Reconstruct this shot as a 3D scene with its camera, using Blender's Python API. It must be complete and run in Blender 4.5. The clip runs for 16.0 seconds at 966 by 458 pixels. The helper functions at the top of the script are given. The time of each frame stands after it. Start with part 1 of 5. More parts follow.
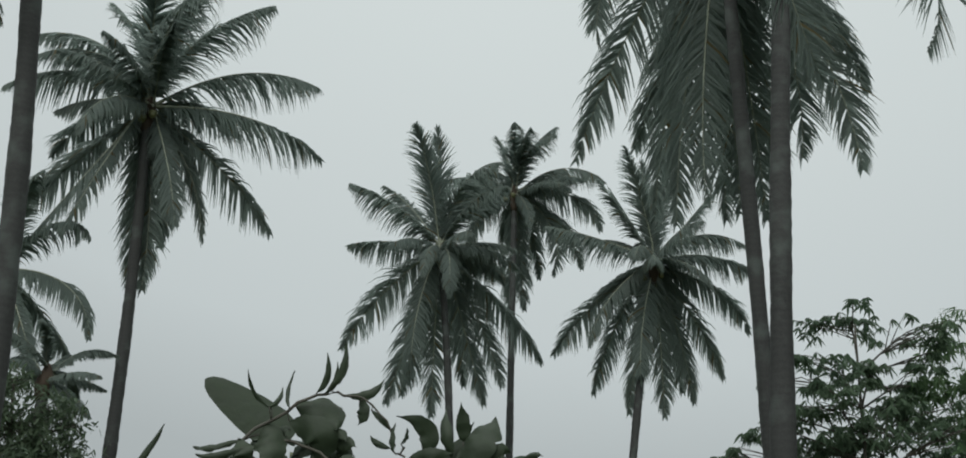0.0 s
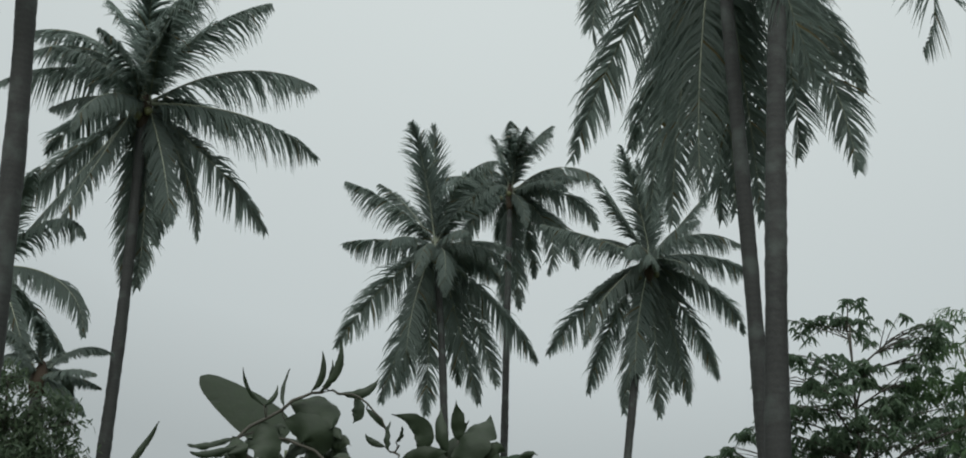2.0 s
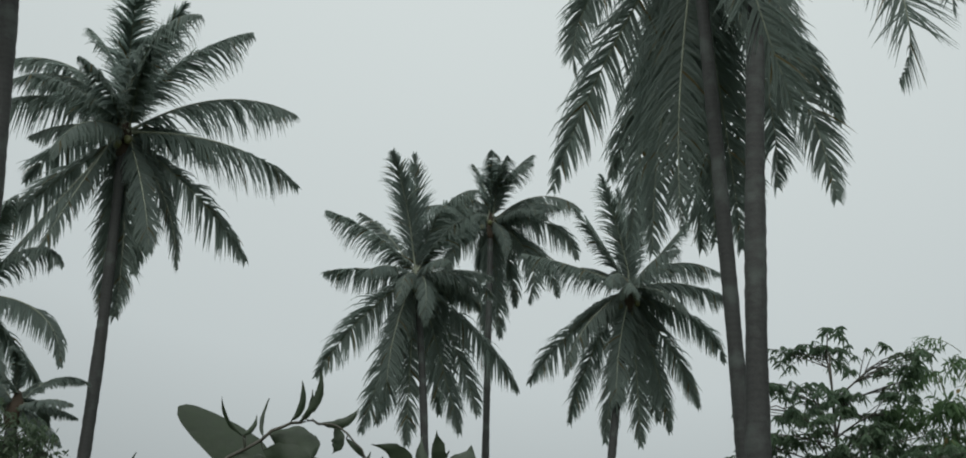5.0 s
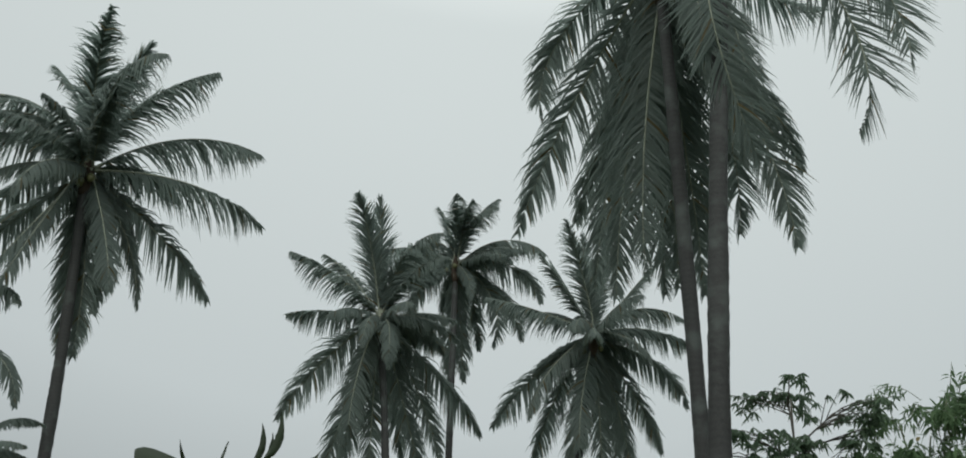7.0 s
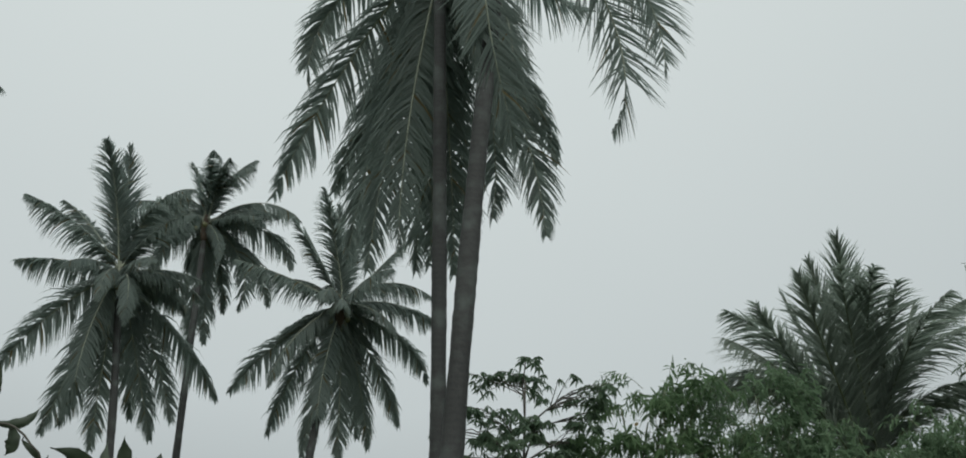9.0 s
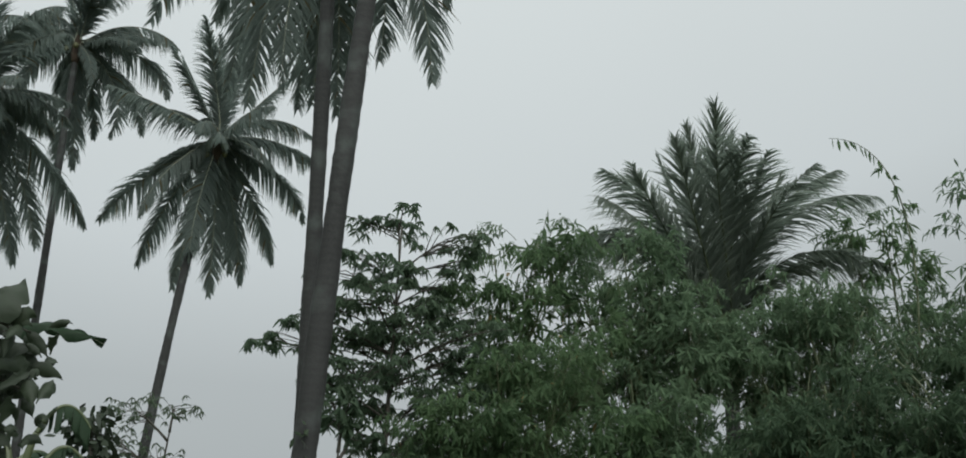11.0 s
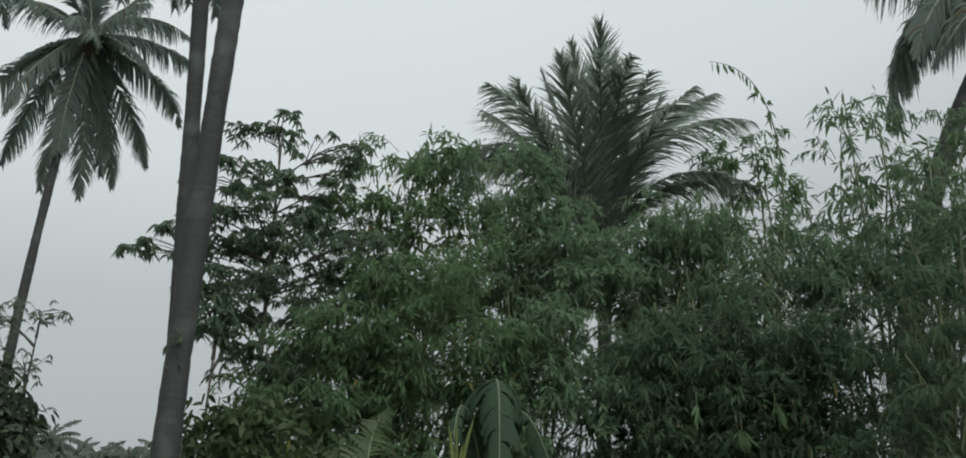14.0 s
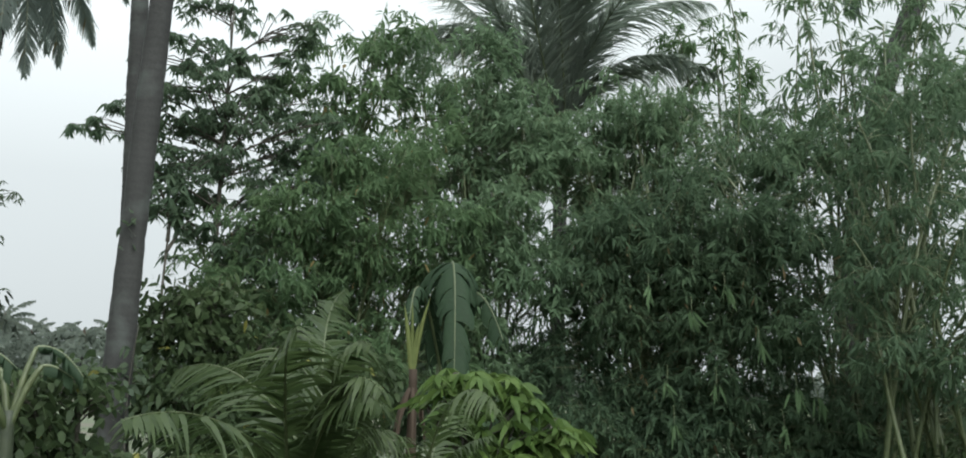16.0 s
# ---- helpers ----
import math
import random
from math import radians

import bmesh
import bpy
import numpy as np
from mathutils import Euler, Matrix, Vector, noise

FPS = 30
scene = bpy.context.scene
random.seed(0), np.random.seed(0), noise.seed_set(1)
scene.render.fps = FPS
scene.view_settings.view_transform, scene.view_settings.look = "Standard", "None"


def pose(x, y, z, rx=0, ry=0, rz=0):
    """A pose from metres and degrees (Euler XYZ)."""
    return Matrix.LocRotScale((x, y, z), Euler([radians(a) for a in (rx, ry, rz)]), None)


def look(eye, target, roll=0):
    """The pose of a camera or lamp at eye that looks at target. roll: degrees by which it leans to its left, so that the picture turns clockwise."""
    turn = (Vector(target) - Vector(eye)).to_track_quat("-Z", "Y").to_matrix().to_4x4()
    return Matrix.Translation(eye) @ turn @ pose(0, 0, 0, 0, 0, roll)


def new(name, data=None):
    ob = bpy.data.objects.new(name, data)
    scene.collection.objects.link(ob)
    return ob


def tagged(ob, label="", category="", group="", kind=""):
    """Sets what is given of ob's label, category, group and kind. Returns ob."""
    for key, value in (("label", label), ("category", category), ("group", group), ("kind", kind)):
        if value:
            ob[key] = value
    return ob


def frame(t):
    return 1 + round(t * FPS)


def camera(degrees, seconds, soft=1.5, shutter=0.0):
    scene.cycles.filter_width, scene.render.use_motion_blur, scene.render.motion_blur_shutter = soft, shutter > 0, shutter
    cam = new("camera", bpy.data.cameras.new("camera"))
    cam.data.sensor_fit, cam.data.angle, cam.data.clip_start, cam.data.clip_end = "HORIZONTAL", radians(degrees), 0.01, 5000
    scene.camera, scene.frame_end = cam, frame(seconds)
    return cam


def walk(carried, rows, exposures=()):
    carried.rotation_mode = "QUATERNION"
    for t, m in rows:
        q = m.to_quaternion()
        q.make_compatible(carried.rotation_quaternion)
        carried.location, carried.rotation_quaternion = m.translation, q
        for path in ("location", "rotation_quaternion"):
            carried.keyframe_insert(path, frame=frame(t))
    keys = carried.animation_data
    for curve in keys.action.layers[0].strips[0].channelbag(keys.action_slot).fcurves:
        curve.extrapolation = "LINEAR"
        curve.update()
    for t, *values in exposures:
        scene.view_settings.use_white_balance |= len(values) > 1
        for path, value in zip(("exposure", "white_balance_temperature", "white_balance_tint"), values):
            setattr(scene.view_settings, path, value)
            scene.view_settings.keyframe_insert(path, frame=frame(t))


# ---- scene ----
cam = camera(48.01, 16.0, soft=1.8)
# seconds, yaw, pitch, roll of the camera, held at eye height and turned on the spot
PATH = [
    (0, 0.00, 24.01, -2.31), (0.5, -0.38, 24.03, -2.14), (1, 0.04, 23.78, -2.12), (1.5, 0.17, 23.75, -2.20),
    (2, -0.30, 23.95, -2.41), (2.5, -0.60, 23.77, -2.14), (3, -0.40, 23.87, -2.29), (3.5, -0.53, 24.27, -2.22),
    (4, -0.49, 24.96, -2.15), (4.2, -0.96, 25.16, -2.05), (6.3, -1.53, 27.05, -1.96), (6.5, -1.91, 27.65, -1.88),
    (7, -3.21, 27.87, -1.83), (7.5, -6.96, 28.12, -1.59), (8, -10.93, 28.24, -1.43), (8.5, -14.30, 28.46, -1.09),
    (9, -17.00, 26.68, -0.60), (9.5, -18.86, 23.45, -1.09), (10, -20.78, 21.46, -1.48), (10.2, -21.64, 20.83, -1.55),
    (12.3, -27.26, 16.22, -1.43), (12.5, -27.81, 15.93, -1.43), (13, -28.37, 15.92, -1.44), (13.5, -29.39, 15.54, -1.50),
    (14, -30.66, 14.31, -1.45), (14.5, -31.15, 13.38, -1.53), (15, -31.51, 12.28, -1.30), (15.5, -31.87, 10.71, -1.21),
    (16, -32.99, 8.17, -1.30),
]
EXPOSURE = [(0, -0.03, 6500, 10), (9, -0.03, 6500, 10), (10, 0.02, 6500, 11), (12.5, 0.10, 6500, 12), (14.5, 0.28, 6500, 12), (15, 0.35, 6500, 12), (15.5, 0.53, 6500, 12), (16, 0.88, 6500, 12)]
walk(cam, [(t, pose(0, 0, 1.6, 90 + p, r, y)) for t, y, p, r in PATH], EXPOSURE)

# ---------------------------------------------------------------- light
SUN_AZ, SUN_EL = 190.0, 42.0         # degrees from +y towards +x, and above the horizon


def bearing(az, el):
    return Vector((math.sin(radians(az)) * math.cos(radians(el)), math.cos(radians(az)) * math.cos(radians(el)), math.sin(radians(el))))


sun_dir = bearing(SUN_AZ, SUN_EL)    # unseen sun, set behind the viewer under rain cloud to brighten the leaves' near sides
world = bpy.data.worlds.new("rain_sky")
scene.world = world
world.use_nodes = True
wn, wl = world.node_tree.nodes, world.node_tree.links
wn.clear()
w_out = wn.new("ShaderNodeOutputWorld")
w_bg = wn.new("ShaderNodeBackground")
w_sky = wn.new("ShaderNodeTexSky")
w_sky.sky_type, w_sky.sun_disc = "NISHITA", False
w_sky.sun_elevation, w_sky.sun_rotation = radians(SUN_EL), radians(SUN_AZ)
w_sky.air_density, w_sky.dust_density = 1.0, 6.0
w_tc = wn.new("ShaderNodeTexCoord")
w_dot = wn.new("ShaderNodeVectorMath"); w_dot.operation = "DOT_PRODUCT"
w_dot.inputs[1].default_value = bearing(8, 70)
w_ramp = wn.new("ShaderNodeValToRGB")
ramp = w_ramp.color_ramp
ramp.elements[0].position, ramp.elements[0].color = 0.20, (0.365, 0.405, 0.413, 1)
ramp.elements[1].position, ramp.elements[1].color = 1.0, (1.45, 1.53, 1.50, 1)
for place, colour in ((0.38, (0.385, 0.427, 0.433, 1)), (0.50, (0.435, 0.480, 0.484, 1)), (0.60, (0.570, 0.627, 0.630, 1)), (0.85, (0.695, 0.758, 0.750, 1))):
    ramp.elements.new(place).color = colour
w_sun = wn.new("ShaderNodeVectorMath"); w_sun.operation = "DOT_PRODUCT"
w_sun.inputs[1].default_value = sun_dir
# added fill: sky up to 3.2 times brighter around sun_dir, out of view
w_fill = wn.new("ShaderNodeMapRange"); w_fill.interpolation_type = "SMOOTHSTEP"
w_fill.inputs["From Min"].default_value, w_fill.inputs["From Max"].default_value = 0.35, 1.0
w_fill.inputs["To Min"].default_value, w_fill.inputs["To Max"].default_value = 1.0, 3.2
w_lift = wn.new("ShaderNodeVectorMath"); w_lift.operation = "SCALE"
w_noise = wn.new("ShaderNodeTexNoise")
w_noise.inputs["Scale"].default_value, w_noise.inputs["Detail"].default_value = 1.3, 3
w_mul = wn.new("ShaderNodeMapRange")
w_mul.inputs["To Min"].default_value, w_mul.inputs["To Max"].default_value = 0.955, 1.045
w_cloud = wn.new("ShaderNodeVectorMath"); w_cloud.operation = "SCALE"
w_dim = wn.new("ShaderNodeVectorMath"); w_dim.operation = "SCALE"
w_dim.inputs["Scale"].default_value = 0.05
w_mix = wn.new("ShaderNodeMix"); w_mix.data_type = "RGBA"
w_mix.inputs["Factor"].default_value = 0.93
for a, b in ((w_tc.outputs["Generated"], w_dot.inputs[0]), (w_dot.outputs["Value"], w_ramp.inputs[0]),
             (w_tc.outputs["Generated"], w_noise.inputs["Vector"]), (w_noise.outputs[0], w_mul.inputs["Value"]),
             (w_tc.outputs["Generated"], w_sun.inputs[0]), (w_sun.outputs["Value"], w_fill.inputs["Value"]),
             (w_ramp.outputs[0], w_lift.inputs[0]), (w_fill.outputs[0], w_lift.inputs["Scale"]), (w_lift.outputs[0], w_cloud.inputs[0]), (w_mul.outputs[0], w_cloud.inputs["Scale"]),
             (w_sky.outputs[0], w_dim.inputs[0]), (w_dim.outputs[0], w_mix.inputs[6]),
             (w_cloud.outputs[0], w_mix.inputs[7]), (w_mix.outputs[2], w_bg.inputs["Color"]),
             (w_bg.outputs[0], w_out.inputs["Surface"])):
    wl.new(a, b)
w_bg.inputs["Strength"].default_value = 1.0
sun = new("sun", bpy.data.lights.new("sun", "SUN"))
sun.data.energy, sun.data.angle, sun.data.color = 1.5, radians(40), (1.0, 0.98, 0.95)
sun.matrix_world = look(sun_dir * 60, (0, 0, 0))


# ---------------------------------------------------------------- materials
def shader(name):
    m = bpy.data.materials.new(name)
    m.use_nodes = True
    nt = m.node_tree
    return m, nt.nodes, nt.links, nt.nodes["Principled BSDF"]


def leaf_material(name, dark, light, rough=0.42, glow=0.25, scale=1.2, old=None, old_share=0.0, gloss=0.65):
    """A leaf's skin: hue varies from leaf to leaf and along it; some light passes through it."""
    m, n, l, p = shader(name)
    geo, info, tc = n.new("ShaderNodeNewGeometry"), n.new("ShaderNodeObjectInfo"), n.new("ShaderNodeTexCoord")
    big, fine = n.new("ShaderNodeTexNoise"), n.new("ShaderNodeTexNoise")
    big.inputs["Scale"].default_value, fine.inputs["Scale"].default_value = scale, 28
    fine.inputs["Detail"].default_value = 4
    l.new(tc.outputs["Object"], big.inputs["Vector"]), l.new(tc.outputs["Object"], fine.inputs["Vector"])
    add = n.new("ShaderNodeMath"); add.operation = "MULTIPLY_ADD"; add.inputs[1].default_value = 0.45
    l.new(geo.outputs["Random Per Island"], add.inputs[0])
    sub = n.new("ShaderNodeMath"); sub.operation = "MULTIPLY_ADD"
    sub.inputs[1].default_value = 0.55
    l.new(big.outputs[0], sub.inputs[0]); l.new(sub.outputs[0], add.inputs[2])
    obj = n.new("ShaderNodeMath"); obj.operation = "MULTIPLY"; obj.inputs[1].default_value = 0.25
    l.new(info.outputs["Random"], obj.inputs[0]); l.new(obj.outputs[0], sub.inputs[2])
    ramp = n.new("ShaderNodeValToRGB")
    a, b = ramp.color_ramp.elements
    a.position, a.color, b.position, b.color = 0.15, (*dark, 1), 0.95, (*light, 1)
    l.new(add.outputs[0], ramp.inputs[0])
    col = ramp.outputs[0]
    if old:
        pick = n.new("ShaderNodeMath"); pick.operation = "GREATER_THAN"; pick.inputs[1].default_value = 1 - old_share
        l.new(geo.outputs["Random Per Island"], pick.inputs[0])
        mx = n.new("ShaderNodeMix"); mx.data_type = "RGBA"
        l.new(pick.outputs[0], mx.inputs["Factor"]); l.new(col, mx.inputs[6]); mx.inputs[7].default_value = (*old, 1)
        col = mx.outputs[2]
    hs = n.new("ShaderNodeHueSaturation")
    fr = n.new("ShaderNodeMapRange"); fr.inputs["To Min"].default_value, fr.inputs["To Max"].default_value = 0.75, 1.25
    l.new(fine.outputs[0], fr.inputs["Value"]); l.new(fr.outputs[0], hs.inputs["Value"]); l.new(col, hs.inputs["Color"])
    l.new(hs.outputs[0], p.inputs["Base Color"])
    p.inputs["Specular IOR Level"].default_value = gloss
    rr = n.new("ShaderNodeMapRange"); rr.inputs["To Min"].default_value, rr.inputs["To Max"].default_value = rough - 0.1, rough + 0.15
    l.new(fine.outputs[0], rr.inputs["Value"]); l.new(rr.outputs[0], p.inputs["Roughness"])
    if scale >= 1.5:
        bump = n.new("ShaderNodeBump"); bump.inputs["Strength"].default_value, bump.inputs["Distance"].default_value = 0.5, 0.006
        l.new(fine.outputs[0], bump.inputs["Height"]); l.new(bump.outputs[0], p.inputs["Normal"])
    tr = n.new("ShaderNodeBsdfTranslucent")
    lit = n.new("ShaderNodeHueSaturation"); lit.inputs["Saturation"].default_value, lit.inputs["Value"].default_value = 0.9, 1.5
    l.new(hs.outputs[0], lit.inputs["Color"]); l.new(lit.outputs[0], tr.inputs["Color"])
    mix = n.new("ShaderNodeMixShader"); mix.inputs[0].default_value = glow
    l.new(p.outputs[0], mix.inputs[1]); l.new(tr.outputs[0], mix.inputs[2])
    l.new(mix.outputs[0], n["Material Output"].inputs["Surface"])
    return m


def bark_material(name, dark, light, ring=0.0, scale=6.0, rough=0.75, moss=None):
    """Bark: blotches, fine grain and, for palms, rings of old leaf scars."""
    m, n, l, p = shader(name)
    tc = n.new("ShaderNodeTexCoord")
    big, fine = n.new("ShaderNodeTexNoise"), n.new("ShaderNodeTexNoise")
    big.inputs["Scale"].default_value, big.inputs["Detail"].default_value = 1.1, 5
    fine.inputs["Scale"].default_value, fine.inputs["Detail"].default_value = scale * 5, 6
    l.new(tc.outputs["Object"], big.inputs["Vector"]), l.new(tc.outputs["Object"], fine.inputs["Vector"])
    add = n.new("ShaderNodeMath"); add.operation = "MULTIPLY_ADD"; add.inputs[1].default_value = 0.5
    half = n.new("ShaderNodeMath"); half.operation = "MULTIPLY"; half.inputs[1].default_value = 0.6
    l.new(big.outputs[0], half.inputs[0]); l.new(fine.outputs[0], add.inputs[0]); l.new(half.outputs[0], add.inputs[2])
    h = add.outputs[0]
    if ring:
        wv = n.new("ShaderNodeTexWave"); wv.bands_direction = "Z"
        wv.inputs["Scale"].default_value, wv.inputs["Distortion"].default_value = ring, 2.5
        wv.inputs["Detail"].default_value, wv.inputs["Detail Scale"].default_value = 3, 2.0
        l.new(tc.outputs["Object"], wv.inputs["Vector"])
        a2 = n.new("ShaderNodeMath"); a2.operation = "MULTIPLY_ADD"; a2.inputs[1].default_value = 0.10
        l.new(wv.outputs[1], a2.inputs[0]); l.new(h, a2.inputs[2])
        h = a2.outputs[0]
    ramp = n.new("ShaderNodeValToRGB")
    a, b = ramp.color_ramp.elements
    a.position, a.color, b.position, b.color = 0.3, (*dark, 1), 0.85, (*light, 1)
    l.new(h, ramp.inputs[0])
    col = ramp.outputs[0]
    if moss:
        mr = n.new("ShaderNodeMapRange"); mr.inputs["From Min"].default_value, mr.inputs["From Max"].default_value = 0.52, 0.68
        nz = n.new("ShaderNodeTexNoise"); nz.inputs["Scale"].default_value, nz.inputs["Detail"].default_value = 2.3, 6
        l.new(tc.outputs["Object"], nz.inputs["Vector"]); l.new(nz.outputs[0], mr.inputs["Value"])
        mx = n.new("ShaderNodeMix"); mx.data_type = "RGBA"
        l.new(mr.outputs[0], mx.inputs["Factor"]); l.new(col, mx.inputs[6]); mx.inputs[7].default_value = (*moss, 1)
        col = mx.outputs[2]
    l.new(col, p.inputs["Base Color"])
    p.inputs["Roughness"].default_value = rough
    bump = n.new("ShaderNodeBump"); bump.inputs["Strength"].default_value, bump.inputs["Distance"].default_value = 0.6, 0.02
    l.new(h, bump.inputs["Height"]); l.new(bump.outputs[0], p.inputs["Normal"])
    return m


# PALM and PALM_E are lifted to pale grey-green, rain haze included in the colour
PALM = leaf_material("palm_leaflet_hazed", (0.114, 0.148, 0.133), (0.153, 0.187, 0.166), 0.6, 0.60, 0.6, (0.12, 0.10, 0.05), 0.03, 0.15)
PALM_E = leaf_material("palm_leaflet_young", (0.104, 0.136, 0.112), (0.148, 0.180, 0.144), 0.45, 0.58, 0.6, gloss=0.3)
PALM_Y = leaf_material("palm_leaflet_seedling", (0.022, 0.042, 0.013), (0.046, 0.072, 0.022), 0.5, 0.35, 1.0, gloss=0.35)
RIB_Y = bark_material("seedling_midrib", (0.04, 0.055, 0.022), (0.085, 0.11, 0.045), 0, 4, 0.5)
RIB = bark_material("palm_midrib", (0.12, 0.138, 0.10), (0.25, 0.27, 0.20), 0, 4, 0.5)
DEAD = leaf_material("dead_frond", (0.024, 0.018, 0.013), (0.055, 0.040, 0.028), 0.75, 0.1, 0.8, gloss=0.2)
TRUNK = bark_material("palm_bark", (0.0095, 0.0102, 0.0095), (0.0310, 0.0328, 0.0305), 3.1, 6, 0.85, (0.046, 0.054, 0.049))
BARK = bark_material("tree_bark", (0.030, 0.028, 0.022), (0.085, 0.080, 0.062), 0, 6, 0.8)
CULM = bark_material("bamboo_culm", (0.0350, 0.0525, 0.0210), (0.1050, 0.1260, 0.0560), 0, 3, 0.45)
BAMBOO = leaf_material("bamboo_leaf", (0.060, 0.109, 0.055), (0.098, 0.157, 0.074), 0.6, 0.52, 0.7, (0.20, 0.16, 0.07), 0.006, 0.12)
# darker copy of bamboo_leaf: shade of the low, inner clumps put into the colour
BAMBOO_SHADE = leaf_material("bamboo_leaf_shaded", (0.040, 0.072, 0.043), (0.066, 0.106, 0.057), 0.6, 0.52, 0.7, (0.16, 0.13, 0.07), 0.005, 0.12)
# bamboo_leaf again, paled and greyed to carry the rain haze in its colour
BAMBOO_HAZE = leaf_material("bamboo_leaf_hazed", (0.067, 0.114, 0.065), (0.106, 0.163, 0.090), 0.6, 0.48, 0.7, gloss=0.12)
KAPOK = leaf_material("palmate_leaf", (0.052, 0.088, 0.056), (0.088, 0.130, 0.078), 0.55, 0.5, 0.8, gloss=0.15)
SHRUB = leaf_material("shrub_leaf", (0.023, 0.043, 0.019), (0.048, 0.074, 0.030), 0.55, 0.35, 1.2, (0.20, 0.20, 0.05), 0.01, gloss=0.2)
PAPAYA = leaf_material("bright_leaf", (0.030, 0.066, 0.016), (0.070, 0.115, 0.026), 0.55, 0.35, 2.0, gloss=0.2)
BANANA = leaf_material("banana_leaf", (0.010, 0.024, 0.012), (0.022, 0.042, 0.021), 0.6, 0.2, 1.5, gloss=0.15)
SHOOT = leaf_material("young_shoot", (0.055, 0.078, 0.022), (0.105, 0.128, 0.042), 0.55, 0.25, 2.0, gloss=0.2)
NEAR = leaf_material("glossy_leaf", (0.0118, 0.0217, 0.0118), (0.0262, 0.0394, 0.0197), 0.6, 0.16, 3.0, gloss=0.35)
STEM = bark_material("banana_stem", (0.016, 0.026, 0.013), (0.046, 0.058, 0.028), 0, 3, 0.6)
NUT = bark_material("coconut_husk", (0.05, 0.06, 0.02), (0.13, 0.13, 0.05), 0, 3, 0.5)
BROAD = leaf_material("broad_leaf", (0.040, 0.064, 0.040), (0.074, 0.104, 0.060), 0.55, 0.4, 0.9, gloss=0.2)
# skyline leaves: distance haze is mixed into this pale grey base colour
FAR = leaf_material("far_leaf_hazed", (0.070, 0.090, 0.074), (0.115, 0.138, 0.112), 0.6, 0.45, 0.1, gloss=0.15)


def ground_material():
    m, n, l, p = shader("wet_grass_soil")
    tc = n.new("ShaderNodeTexCoord")
    big, fine = n.new("ShaderNodeTexNoise"), n.new("ShaderNodeTexNoise")
    big.inputs["Scale"].default_value, big.inputs["Detail"].default_value = 0.25, 6
    fine.inputs["Scale"].default_value, fine.inputs["Detail"].default_value = 9, 6
    l.new(tc.outputs["Object"], big.inputs["Vector"]), l.new(tc.outputs["Object"], fine.inputs["Vector"])
    r1, r2 = n.new("ShaderNodeValToRGB"), n.new("ShaderNodeValToRGB")
    r1.color_ramp.elements[0].color, r1.color_ramp.elements[1].color = (0.028, 0.044, 0.016, 1), (0.075, 0.10, 0.04, 1)
    r2.color_ramp.elements[0].color, r2.color_ramp.elements[1].color = (0.05, 0.042, 0.03, 1), (0.11, 0.095, 0.07, 1)
    l.new(fine.outputs[0], r1.inputs[0]), l.new(fine.outputs[0], r2.inputs[0])
    mr = n.new("ShaderNodeMapRange"); mr.inputs["From Min"].default_value, mr.inputs["From Max"].default_value = 0.5, 0.62
    l.new(big.outputs[0], mr.inputs["Value"])
    mx = n.new("ShaderNodeMix"); mx.data_type = "RGBA"
    l.new(mr.outputs[0], mx.inputs["Factor"]), l.new(r1.outputs[0], mx.inputs[6]), l.new(r2.outputs[0], mx.inputs[7])
    l.new(mx.outputs[2], p.inputs["Base Color"])
    p.inputs["Roughness"].default_value = 0.7
    bump = n.new("ShaderNodeBump"); bump.inputs["Strength"].default_value = 0.7
    l.new(fine.outputs[0], bump.inputs["Height"]), l.new(bump.outputs[0], p.inputs["Normal"])
    return m


GROUND = ground_material()


# ---------------------------------------------------------------- building blocks
def mesh_of(name, verts, faces, material, smooth=True):
    me = bpy.data.meshes.new(name)
    me.from_pydata([tuple(v) for v in np.asarray(verts, float).tolist()], [], faces)
    me.materials.append(material)
    if smooth:
        me.polygons.foreach_set("use_smooth", [True] * len(me.polygons))
    me.update()
    return me


def part(name, geometry, material, parent, label="", smooth=True, kind=""):
    """Links world-space geometry (verts, faces) as ONE mesh under a thing or a part."""
    verts, faces = geometry
    root = parent
    while root.parent:
        root = root.parent
    ob = new(name, mesh_of(name, np.asarray(verts, float) - np.array(root.location), faces, material, smooth))
    ob.parent = parent
    return tagged(ob, label, kind=kind)


def thing(name, at, label, category, group="", kind=""):
    ob = new(name)
    ob.location = at
    ob.empty_display_size = 0.2
    return tagged(ob, label, category, group, kind)


def join(*pieces):
    vs, fs, k = [], [], 0
    for v, fa in pieces:
        vs.append(np.asarray(v, float))
        fs += [tuple(i + k for i in q) for q in fa]
        k += len(v)
    return np.concatenate(vs), fs


def unit(v):
    v = np.asarray(v, float)
    return v / np.maximum(np.linalg.norm(v, axis=-1, keepdims=True), 1e-9)


